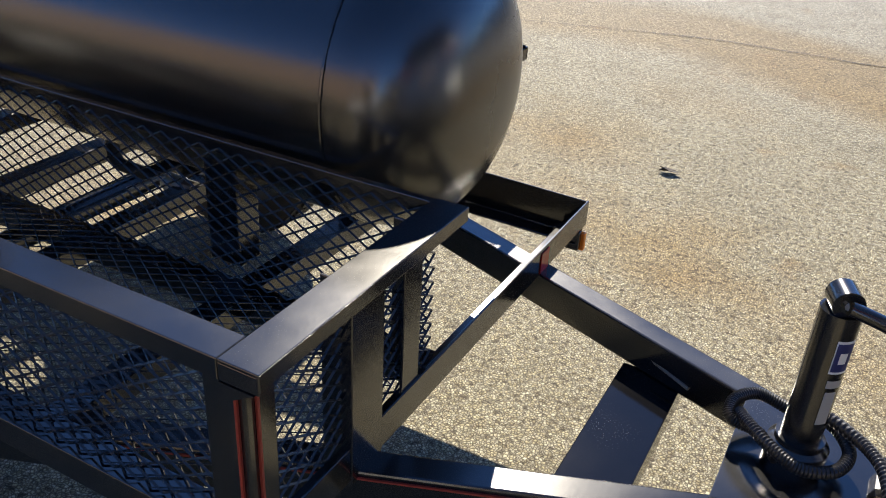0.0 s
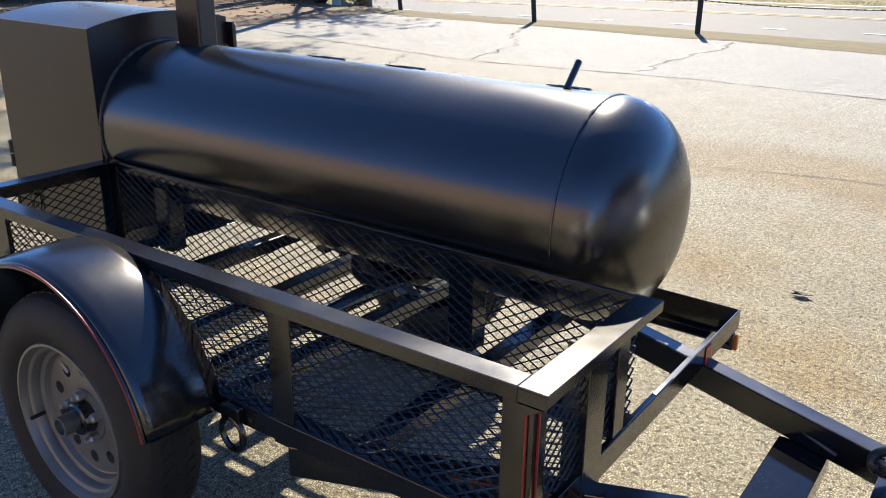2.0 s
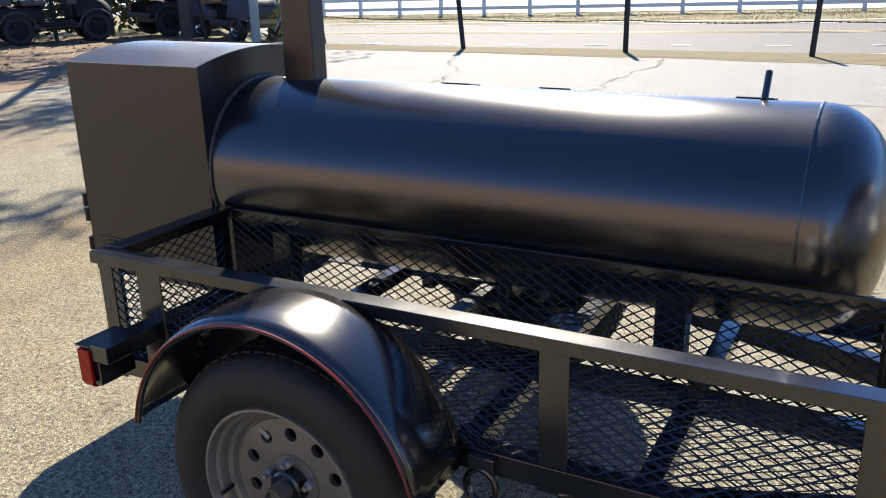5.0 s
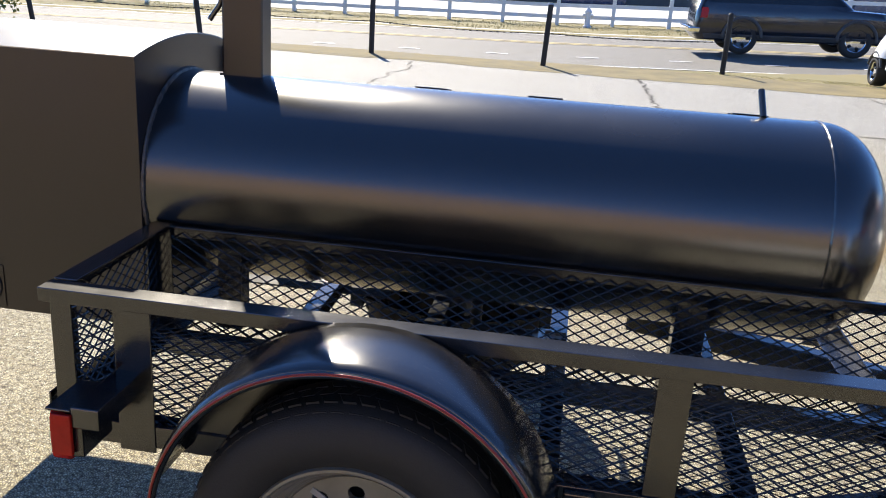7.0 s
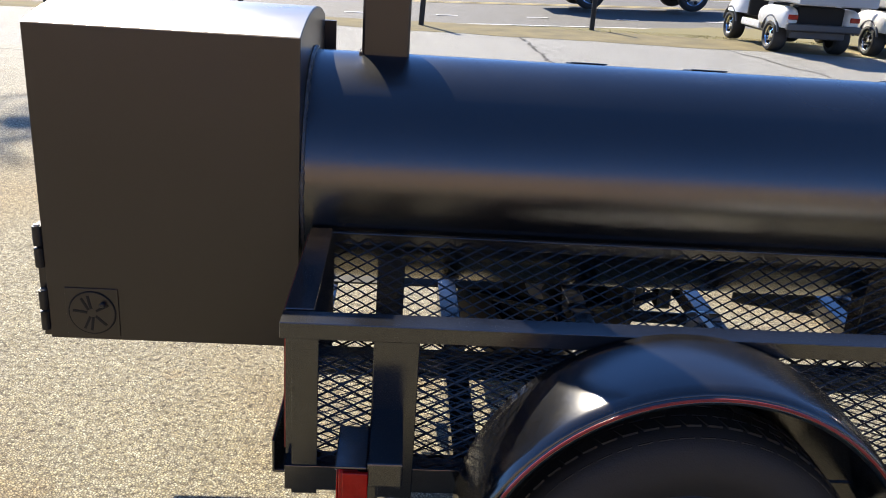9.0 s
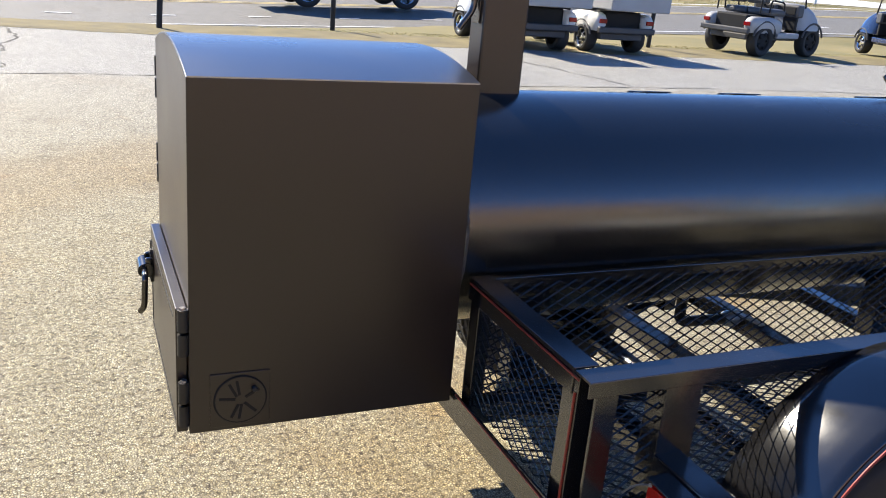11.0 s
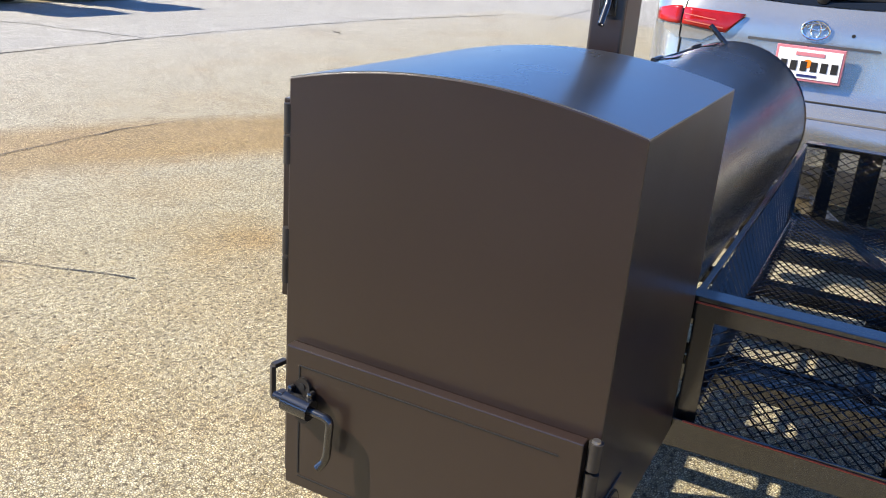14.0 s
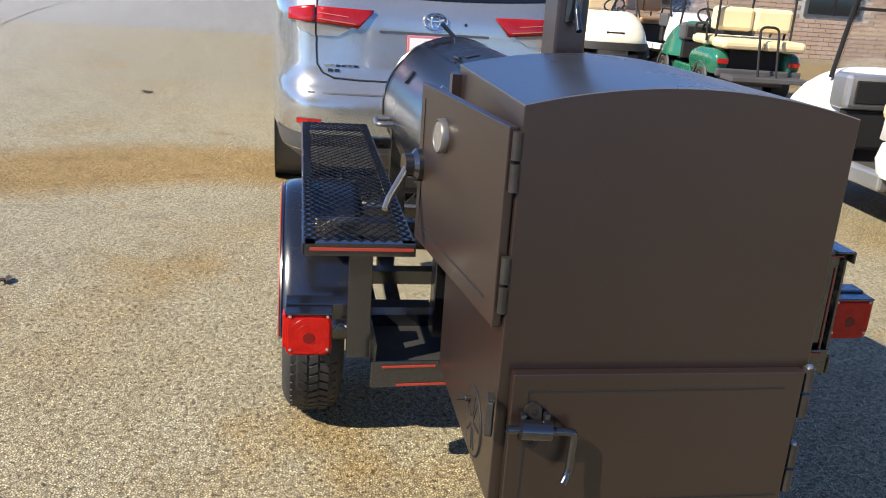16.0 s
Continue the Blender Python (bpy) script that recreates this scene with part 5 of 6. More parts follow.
def car_wheel(parent, x, y, r=0.37, w=0.24, rim=CHROME):
    s = 1 if y > 0 else -1
    o = Vector((x, y, r))
    d = (0, -s, 0)
    prof = [(0.02, r * 0.62), (0.0, r * 0.75), (0.005, r * 0.9), (0.03, r * 0.98), (w * 0.3, r), (w * 0.7, r), (w - 0.03, r * 0.98), (w, r * 0.85), (w, r * 0.6)]
    t = part("wheel", lathe(bmesh.new(), prof, o, d, 40, cap=False), RUBBER, parent, "black tyre on a bright wheel", smooth=True)
    part("rim", lathe(bmesh.new(), [(0.02, r * 0.64), (0.03, r * 0.58), (0.05, r * 0.55), (0.035, r * 0.3), (0.03, 0)], o, d, 32, cap=False), rim, t, smooth=True)
    for k in range(5):
        a = 2 * math.pi * k / 5
        p0 = o + Vector((0, -s * 0.027, 0)) + Vector((math.cos(a), 0, math.sin(a))) * r * 0.22
        p1 = o + Vector((0, -s * 0.034, 0)) + Vector((math.cos(a), 0, math.sin(a))) * r * 0.52
        part("slot", tube(bmesh.new(), [p0.lerp(p1, 0.35), p1], r * 0.09, 8), DARK, t)
    return t


suv = thing("suv", "silver suv parked with its rear towards the trailer", "car")
sh = Shell([(0.24, 0.16, 4.7, 0.745), (0.34, 0.06, 4.82, 0.859), (0.46, 0.015, 4.86, 0.888), (0.58, 0.0, 4.87, 0.896), (0.66, 0.01, 4.86, 0.896), (0.7, 0.045, 4.84, 0.896), (0.74, 0.075, 4.8, 0.896), (0.82, 0.085, 4.74, 0.898), (0.92, 0.095, 4.6, 0.898), (1.0, 0.1, 4.4, 0.893), (1.06, 0.1, 4.0, 0.883), (1.12, 0.115, 3.75, 0.879), (1.17, 0.14, 3.6, 0.859), (1.3, 0.22, 3.4, 0.812), (1.45, 0.32, 3.15, 0.754), (1.6, 0.42, 2.85, 0.688), (1.68, 0.5, 2.65, 0.63), (1.72, 0.62, 2.4, 0.554)], 8.0)
part("body", sh.skin(), CAR_SILVER, suv, "silver metallic car body", smooth=True)
ys = steps(-0.66, 0.66, 28)
part("rear_window", sh.patch(ys, lambda y: 1.185 + 0.03 * (abs(y) / 0.66) ** 2, lambda y: 1.585 - 0.05 * (abs(y) / 0.66) ** 3, 0.006), CAR_DARK, suv, "dark tinted rear window", smooth=True)
for sgn in (-1, 1):
    part("side_window", sh.band([sgn * s for s in steps(0.86, 1.5, 24)], lambda s: 1.17, lambda s: 1.50, 0.006), CAR_DARK, suv, "dark side glass", smooth=True)

    def lamp_low(y):
        a = abs(y)
        return 1.036 - 0.095 * (0.63 - a) if a > 0.41 else 1.015 + 1.15 * (0.41 - a)

    def lamp_high(y):
        return 1.112 + 0.02 * max(0, abs(y) - 0.33)

    def clear_low(y):
        a = abs(y)
        return 0.968 if a > 0.52 else 0.968 + 0.62 * (0.52 - a)

    yy = [sgn * v for v in (0.33, 0.36, 0.41, 0.46, 0.52, 0.58, 0.63)]
    lamp = part("tail_lamp", sh.patch(yy, lamp_low, lamp_high, 0.010), CAR_RED, suv, "red tail lamp wrapping the corner", smooth=True)
    thicken(lamp, 0.006)
    yy = [sgn * v for v in (0.64, 0.67, 0.70, 0.73, 0.755, 0.775)]
    outer = part("lamp_corner", sh.patch(yy, lambda y: 1.034 + 0.12 * max(0, abs(y) - 0.70), lambda y: 1.122 - 0.25 * max(0, abs(y) - 0.68), 0.010), CAR_RED, lamp, smooth=True)
    thicken(outer, 0.006)
    part("corner_lens", sh.patch([sgn * v for v in (0.64, 0.67, 0.70, 0.735)], lambda y: 0.962 + 0.45 * (abs(y) - 0.64), lambda y: 1.032, 0.009), LENS_CLEAR, lamp, "clear lamp lens")
    part("reverse_lens", sh.patch([sgn * v for v in (0.452, 0.48, 0.52, 0.58, 0.63)], clear_low, lambda y: lamp_low(y) - 0.002, 0.009), LENS_CLEAR, lamp, "clear lamp lens")
    for lo, hi, y0, y1 in ((0.018, 0.024, 0.42, 0.62), (0.05, 0.0545, 0.46, 0.62)):
        part("lamp_line", sh.patch([sgn * v for v in steps(y0, y1, 4)], lambda y: lamp_low(y) + lo, lambda y: lamp_low(y) + hi, 0.018, 1), LAMP_LINE, lamp, "pale light bar in the lamp")
    part("bumper_reflector", sh.patch([sgn * v for v in (0.60, 0.67, 0.73)], lambda y: 0.50, lambda y: 0.53, 0.008, 2), CAR_RED, suv, "red bumper reflector")
    # shut line between tailgate and quarter panel
    seam = [sh.point(z, sh.s_of(z, sgn * y), 0.001) for z, y in ((1.16, 0.636), (1.1, 0.636), (1.0, 0.636), (0.9, 0.636), (0.82, 0.63), (0.775, 0.60), (0.75, 0.54), (0.742, 0.4), (0.74, 0.0))]
    part("shut_line", tube(bmesh.new(), seam, 0.005, 6), DARK, suv)
    car_wheel(suv, 1.05, sgn * 0.845)
    car_wheel(suv, 3.85, sgn * 0.845)
    part("wheel_arch", lathe(bmesh.new(), [(0, 0.42), (0.0, 0.39), (-0.2, 0.39)], (1.05, sgn * 0.872, 0.38), (0, sgn, 0), 40, cap=False), PLASTIC_GREY, suv)
part("bumper_lower", sh.band([s for s in steps(-0.62, 0.62, 40)], lambda s: 0.245, lambda s: 0.44 + 0.06 * max(0, abs(s) - 0.3), 0.006, 5), PLASTIC_GREY, suv, "dark grey lower bumper", smooth=True)
part("bumper_step", sh.patch(steps(-0.68, 0.68, 10), lambda y: 0.668, lambda y: 0.676, 0.004, 1), PLASTIC_GREY, suv)
part("wiper", bar(bmesh.new(), sh.point(1.235, 0.0, 0.03), sh.point(1.245, -0.36, 0.03), 0.02, 0.03), DARK, suv, "black rear wiper", bevel=0.006)
part("wiper_pivot", lathe(bmesh.new(), [(0, 0.035), (-0.02, 0.03), (-0.03, 0.0)], sh.point(1.225, 0.0, 0.01), (1, 0, 0), 18, cap=False), DARK, suv)
# round emblem as plain rings
zc = 1.075
c = sh.point(zc, 0, 0.008)


def oval(a, b, dy=0.0, dz=0.0, r=0.006, n=36):
    return tube(bmesh.new(), [(c.x, dy + a * math.cos(w), zc + dz + b * math.sin(w)) for w in (2 * math.pi * k / n for k in range(n))], r, 8, True)


emblem = part("emblem", oval(0.062, 0.042), CHROME, suv, "oval chrome emblem", smooth=True)
part("emblem_ring", oval(0.022, 0.038, r=0.004), CHROME, emblem, smooth=True)
part("emblem_ring", oval(0.046, 0.014, dz=0.016, r=0.004), CHROME, emblem, smooth=True)
part("button", lathe(bmesh.new(), [(0, 0.009), (-0.003, 0.008), (-0.003, 0)], sh.point(1.065, sh.s_of(1.065, -0.17), 0.0), (1, 0, 0), 12), DARK, suv)
plate = part("number_plate", block(bmesh.new(), 0.055, 0.068, -0.16, 0.152, 0.835, 0.998), PLATE_FRAME, suv, "number plate in a pink frame with dark bars", bevel=0.003)
part("plate_face", block(bmesh.new(), 0.0525, 0.0552, -0.148, 0.140, 0.848, 0.985), WHITE, plate)
for k in range(6):
    y = 0.108 - 0.046 * k
    part("plate_bar", block(bmesh.new(), 0.0505, 0.0527, y - 0.015, y + 0.015, 0.884, 0.93), DARK, plate)
part("plate_bar", block(bmesh.new(), 0.0505, 0.0527, -0.07, 0.06, 0.955, 0.972), PLATE_FRAME, plate)
part("plate_bar", block(bmesh.new(), 0.0505, 0.0527, -0.05, 0.04, 0.857, 0.868), LABEL_BLUE, plate)
part("plate_mark", lathe(bmesh.new(), [(0, 0.02), (-0.002, 0.02), (-0.002, 0)], (0.0528, 0.0, 0.92), (1, 0, 0), 18), LAMP_AMBER, plate)
part("handle_recess", sh.patch(steps(-0.30, 0.30, 8), lambda y: 1.0, lambda y: 1.012, 0.003, 1), PLASTIC_GREY, suv)
for y0, y1, z, h in ((0.59, 0.40, 0.815, 0.012), (0.57, 0.50, 0.79, 0.016), (-0.50, -0.60, 0.80, 0.016)):
    n = max(1, int(abs(y0 - y1) / 0.03))
    for k in range(n):
        a, b = y0 + (y1 - y0) * k / n, y0 + (y1 - y0) * (k + 0.75) / n
        p0, p1 = sh.point(z, sh.s_of(z, a), 0.003), sh.point(z, sh.s_of(z, b), 0.003)
        part("badge_bar", bar(bmesh.new(), p0, p1, 0.004, h), CHROME if h < 0.015 or y0 < 0 else DARK, suv)
part("mirror", tube(bmesh.new(), [(2.95, 0.93, 1.12), (2.9, 1.1, 1.13)], [0.05, 0.09], 12), CAR_SILVER, suv, smooth=True)
part("mirror", tube(bmesh.new(), [(2.95, -0.93, 1.12), (2.9, -1.1, 1.13)], [0.05, 0.09], 12), CAR_SILVER, suv, smooth=True)
part("hitch", block(bmesh.new(), -0.12, 0.2, -0.03, 0.03, 0.36, 0.42), FRAME_BLACK, suv, "black tow hitch", bevel=0.004)
suv.matrix_world = pose(2.845, 0.63, 0, 0, 0, -0.3)

# dark suv on the road
dark_suv = thing("road_suv", "near black suv with grey arches on the road", "car")
dh = Shell([(0.32, 0.1, 4.9, 0.86), (0.45, 0.0, 5.0, 0.94), (0.62, 0.0, 5.02, 0.96), (0.9, 0.03, 5.0, 0.96), (1.05, 0.05, 4.9, 0.95), (1.12, 0.08, 3.8, 0.93), (1.2, 0.1, 3.7, 0.92), (1.7, 0.25, 3.1, 0.80), (1.85, 0.5, 2.8, 0.72), (1.9, 0.8, 2.5, 0.6)], 9)
part("body", dh.skin(), ROAD_CAR, dark_suv, "near black painted body", smooth=True)
for sgn in (-1, 1):
    part("side_window", dh.band([sgn * s for s in steps(0.62, 1.5, 24)], lambda s: 1.22, lambda s: 1.66, 0.006), CAR_DARK, dark_suv, smooth=True)
    part("side_trim", dh.band([sgn * s for s in steps(0.55, 1.45, 24)], lambda s: 0.36, lambda s: 0.48, 0.01), PLASTIC_GREY, dark_suv, "grey lower side trim")
    for x in (1.15, 3.85):
        car_wheel(dark_suv, x, sgn * 0.96, 0.39)
        ring = [(x + 0.46 * math.cos(w), sgn * 0.975, 0.42 + 0.46 * math.sin(w)) for w in steps(0.0, math.pi, 20)]
        part("arch_flare", tube(bmesh.new(), ring, 0.04, 8), PLASTIC_GREY, dark_suv, smooth=True)
    part("tail_lamp", dh.band([sgn * s for s in steps(0.4, 0.6, 6)], lambda s: 0.85, lambda s: 1.1, 0.01), LAMP_RED, dark_suv)
part("bumper", block(bmesh.new(), -0.12, 0.15, -0.9, 0.9, 0.48, 0.62), CHROME, dark_suv, bevel=0.03)
part("bumper", block(bmesh.new(), 4.9, 5.12, -0.9, 0.9, 0.45, 0.62), CHROME, dark_suv, bevel=0.03)
part("head_lamp", dh.band(steps(1.55, 1.75, 6), lambda s: 0.78, lambda s: 0.95, 0.01), LAMP_AMBER, dark_suv)
dark_suv.matrix_world = pose(3.72, 22.15, ground_height(6.2, 22.1) - 0.005, 0, -1.9, 1.5)


def golf_cart(x, y, turn, body, seat=SEAT_TAN, wheel_r=0.23, rear_seat=False, rim=CHROME, cargo=False, shield=True, roof=False, rocker=None, label=""):
    """A golf cart, front towards +x of its own axes: body tub, cowl, seat, wheels, posts, windscreen, wheel."""
    g = thing("golf_cart", label or "parked golf cart with tan seat", "golf cart", "parked golf carts")
    lift = wheel_r - 0.2
    # floor pan and rear body
    part("chassis", block(bmesh.new(), 0.1, 2.3, -0.42, 0.42, 0.2 + lift, 0.31 + lift), PLASTIC_GREY, g, "dark underbody", bevel=0.02)
    for s in (-1, 1):
        fend = Shell([(0.34 + lift, 0.06, 1.0, 0.10), (0.44 + lift, 0.02, 1.02, 0.13), (0.54 + lift, 0.02, 0.98, 0.13), (0.60 + lift, 0.06, 0.86, 0.115), (0.635 + lift, 0.14, 0.7, 0.08)], 4).skin(36)
        bmesh.ops.translate(fend, verts=fend.verts, vec=(0, s * 0.47, 0))
        part("rear_fender", fend, body, g, "painted plastic rear fender", smooth=True)
    # black block fills in for the shaded cavity below the seat
    part("seat_hollow", block(bmesh.new(), 0.12, 1.0, -0.36, 0.36, 0.32 + lift, 0.66 + lift), DARK, g, "black block for the shaded hollow under the seat", bevel=0.03)
    cowl = Shell([(0.42 + lift, 1.5, 2.40, 0.61), (0.48 + lift, 1.48, 2.42, 0.60), (0.56 + lift, 1.48, 2.40, 0.575), (0.66 + lift, 1.48, 2.34, 0.55), (0.76 + lift, 1.5, 2.22, 0.52), (0.84 + lift, 1.5, 2.06, 0.48), (0.89 + lift, 1.52, 1.92, 0.43), (0.915 + lift, 1.55, 1.80, 0.36)], 2.8)
    part("front_cowl", cowl.skin(48), body, g, smooth=True)
    part("bumper", cowl.band(steps(1.35, 2.65, 30), lambda s: 0.37 + lift, lambda s: 0.485 + lift, 0.02), PLASTIC_GREY, g, "dark front bumper", smooth=True)
    part("lamp_bar", block(bmesh.new(), 2.26, 2.34, -0.24, 0.24, 0.27 + lift, 0.37 + lift), LENS_CLEAR, g, "headlamp bar", bevel=0.01)
    part("badge_bar", block(bmesh.new(), 2.27, 2.37, -0.14, 0.14, 0.60 + lift, 0.635 + lift), DARK, g)
    for s in (-1, 1):
        part("rocker", block(bmesh.new(), 0.9, 1.6, s * 0.52 - 0.04, s * 0.52 + 0.04, 0.25 + lift, 0.36 + lift), rocker or body, g, bevel=0.02)
        for wx in (0.45, 2.0):
            car_wheel(g, wx, s * 0.60, wheel_r, 0.22, rim)
            ring = [(wx + (wheel_r + 0.05) * math.cos(w), s * 0.585, wheel_r + 0.01 + (wheel_r + 0.05) * math.sin(w)) for w in steps(0.25, 2.9, 14)]
            part("arch", tube(bmesh.new(), ring, 0.02, 6), PLASTIC_GREY, g, smooth=True)
        part("tail_lamp", block(bmesh.new(), -0.012, 0.02, s * 0.47 - 0.07, s * 0.47 + 0.07, 0.47 + lift, 0.54 + lift), CAR_RED, g, "red tail lamp", bevel=0.008)
        part("seat_arm", tube(bmesh.new(), bent([(0.55, s * 0.52, 0.72 + lift), (0.55, s * 0.54, 0.95 + lift), (0.95, s * 0.54, 0.92 + lift), (1.0, s * 0.52, 0.72 + lift)], 0.06), 0.016, 8), DARK, g, smooth=True)
        # posts that carry the canopy
        part("post", tube(bmesh.new(), [(1.72, s * 0.50, 0.84 + lift), (1.50, s * 0.50, 1.75 + lift)], 0.016, 8), DARK, g, smooth=True)
        part("post", tube(bmesh.new(), [(0.30, s * 0.50, 0.7 + lift), (0.30, s * 0.50, 1.75 + lift)], 0.016, 8), DARK, g, smooth=True)
    part("bumper", block(bmesh.new(), -0.06, 0.02, -0.56, 0.56, 0.32 + lift, 0.42 + lift), PLASTIC_GREY, g, "dark rear bumper", bevel=0.02)
    for s in (-1, 1):
        part("seat_cushion", block(bmesh.new(), 0.56, 1.06, s * 0.27 - 0.272, s * 0.27 + 0.272, 0.665 + lift, 0.79 + lift), seat, g, "vinyl seat cushion", bevel=0.045)
        part("seat_back", block(bmesh.new(), 0.46, 0.57, s * 0.255 - 0.25, s * 0.255 + 0.25, 0.87 + lift, 1.17 + lift), seat, g, "vinyl backrest", bevel=0.055)
    if rear_seat:
        for s in (-1, 1):
            part("seat_cushion", block(bmesh.new(), -0.12, 0.34, s * 0.27 - 0.272, s * 0.27 + 0.272, 0.665 + lift, 0.79 + lift), seat, g, "vinyl seat cushion", bevel=0.045)
            part("seat_back", block(bmesh.new(), 0.33, 0.45, s * 0.262 - 0.26, s * 0.262 + 0.26, 0.87 + lift, 1.17 + lift), seat, g, "vinyl backrest", bevel=0.05)
        part("footrest", block(bmesh.new(), -0.45, -0.02, -0.5, 0.5, 0.30 + lift, 0.36 + lift), PLASTIC_GREY, g, bevel=0.01)
        part("grab_bar", tube(bmesh.new(), bent([(-0.3, -0.12, 0.36 + lift), (-0.16, -0.12, 0.96 + lift), (-0.16, 0.12, 0.96 + lift), (-0.3, 0.12, 0.36 + lift)], 0.08), 0.016, 8), DARK, g, smooth=True)
    # dark blocks for the shade in the dash's open storage holes, and its lower panel
    for s in (-1, 1):
        part("cubby_shade", block(bmesh.new(), 1.452, 1.47, s * 0.26 - 0.21, s * 0.26 + 0.21, 0.70 + lift, 0.85 + lift), DARK, g, bevel=0.012)
    part("dash_panel", block(bmesh.new(), 1.49, 1.56, -0.5, 0.5, 0.4 + lift, 0.67 + lift), DARK, g, bevel=0.02)
    if cargo:
        part("cargo_bed", block(bmesh.new(), -0.35, 0.4, -0.58, 0.58, 0.7 + lift, 0.98 + lift), seat, g, "grey cargo box", bevel=0.02)
    part("dashboard", block(bmesh.new(), 1.46, 1.66, -0.53, 0.53, 0.66 + lift, 0.89 + lift), rocker or PLASTIC_GREY, g, bevel=0.03)
    part("steering_column", tube(bmesh.new(), [(1.55, 0.26, 0.75 + lift), (1.28, 0.26, 0.98 + lift)], 0.018, 8), DARK, g)
    q = Matrix.Translation((1.26, 0.26, 1.0 + lift)) @ Euler((0, radians(-40), 0)).to_matrix().to_4x4()
    ring = [q @ Vector((0.16 * math.cos(w), 0.16 * math.sin(w), 0)) for w in (2 * math.pi * k / 24 for k in range(24))]
    part("steering_wheel", tube(bmesh.new(), ring, 0.014, 8, True), DARK, g, smooth=True)
    part("wheel_spoke", tube(bmesh.new(), [q @ Vector((-0.16, 0, 0)), q @ Vector((0.16, 0, 0))], 0.02, 6), DARK, g)
    if shield:
        pane = part("windscreen", bar(bmesh.new(), (1.70, 0, 0.88 + lift), (1.51, 0, 1.70 + lift), 0.96, 0.005, (1, 0, 0)), SCREEN, g, "clear plastic windscreen")
        pane.visible_shadow = False
        part("screen_edge", bar(bmesh.new(), (1.605, -0.48, 1.29 + lift), (1.605, 0.48, 1.29 + lift), 0.02, 0.02), DARK, g)
    if roof:
        part("canopy", block(bmesh.new(), 0.1, 1.75, -0.58, 0.58, 1.74 + lift, 1.80 + lift), body, g, bevel=0.04)
    g.matrix_world = pose(x, y, ground_height(x, y) if y > 10.6 else 0.0, 0, 0, turn)
    return g


# beside the lot's far edge, tails towards the trailer
golf_cart(6.27, 11.33, 92, CREAM_WHITE, LABEL_GREY, cargo=True, label="white golf cart with a grey cargo box, tail to the lot")
golf_cart(7.85, 11.45, 91, CREAM_WHITE, LABEL_GREY, cargo=True, label="white golf cart beside its twin at the verge")
golf_cart(10.9, 12.6, 12, LABEL_GREY, PLASTIC_GREY, 0.3, rim=DARK, label="lifted camouflage-grey buggy on black wheels")
golf_cart(15.9, 11.9, 70, BLUE_PAINT, PLASTIC_GREY, 0.25, label="blue golf cart at the edge of the lot")
golf_cart(18.0, 11.6, 85, PLASTIC_GREY, PLASTIC_GREY, 0.3, rim=DARK, cargo=True, label="dark grey utility cart with a cargo box")
golf_cart(20.2, 11.2, 85, PLASTIC_GREY, PLASTIC_GREY, 0.3, rim=DARK, cargo=True, label="dark grey utility cart, tail to the lot")
# in front of the brick building
golf_cart(13.5, -2.13, 178, CREAM, SEAT_TAN, label="cream golf cart with its front to the lot")
golf_cart(13.3, -3.46, 177, CREAM, SEAT_TAN, label="cream golf cart with a clear windscreen")
golf_cart(15.0, -4.9, 205, CREAM_WHITE, SEAT_BROWN, label="white golf cart with brown seats")
golf_cart(8.58, -4.42, -5, GREEN_PAINT, SEAT_CREAM, 0.2, rear_seat=True, label="green golf cart with cream seats facing both ways")
golf_cart(1.8, -2.6, -2, CREAM_WHITE, SEAT_CREAM, 0.2, rocker=GALVANISED, label="white golf cart with tan seats and a clear windscreen")
golf_cart(16.4, -2.1, 180, CREAM, SEAT_BROWN, label="cream golf cart with brown seats in the back row")
# by the gate
golf_cart(-12.1, 13.6, -20, PLASTIC_GREY, SEAT_BROWN, 0.24, label="dark golf cart in the shade by the gate")
golf_cart(-7.8, 3.2, 165, DARK, PLASTIC_GREY, 0.3, rim=DARK, cargo=True, label="dark off-road buggy on large black tyres")

# parked in the shade behind the gate
for gx, gy, turn in ((-17.0, 5.2, 60), (-16.0, 7.6, 75), (-15.0, 10.2, 62), (-13.6, 12.9, 70)):
    golf_cart(gx, gy, turn, DARK, PLASTIC_GREY, 0.3, rim=DARK, cargo=True, shield=False, label="dark utility buggy in the shade behind the gate")

# ---- brick building ----
house = thing("brick_building", "brown brick shop building with dark window frames", "building", at=(18.0, -9.0, 0.0))
part("wall", block(bmesh.new(), 17.25, 17.5, -14.0, -3.6, -0.05, 3.4), MORTAR, house, "mortar wall behind the bricks")
part("wall", block(bmesh.new(), 17.5, 27.0, -3.9, -3.6, -0.05, 3.4), MORTAR, house, "side wall of the building")
part("roof", block(bmesh.new(), 16.8, 27.4, -14.4, -3.2, 3.4, 3.6), WHITE, house, "pale flat roof edge", bevel=0.02)
for y0, y1 in ((-11.5, -10.2), (-7.2, -6.2)):
    win = part("window", block(bmesh.new(), 17.215, 17.252, y0 - 0.08, y1 + 0.08, 0.95, 2.2), PLASTIC_GREY, house, "dark framed shop window")
    part("pane", block(bmesh.new(), 17.205, 17.217, y0, y1, 1.02, 2.12), CAR_DARK, win)
    part("mullion", block(bmesh.new(), 17.195, 17.207, (y0 + y1) / 2 - 0.03, (y0 + y1) / 2 + 0.03, 1.02, 2.12), DARK, win)
bm = bmesh.new()
rnd = random.Random(5)
row = 0
z = 0.0
brick_mesh = []
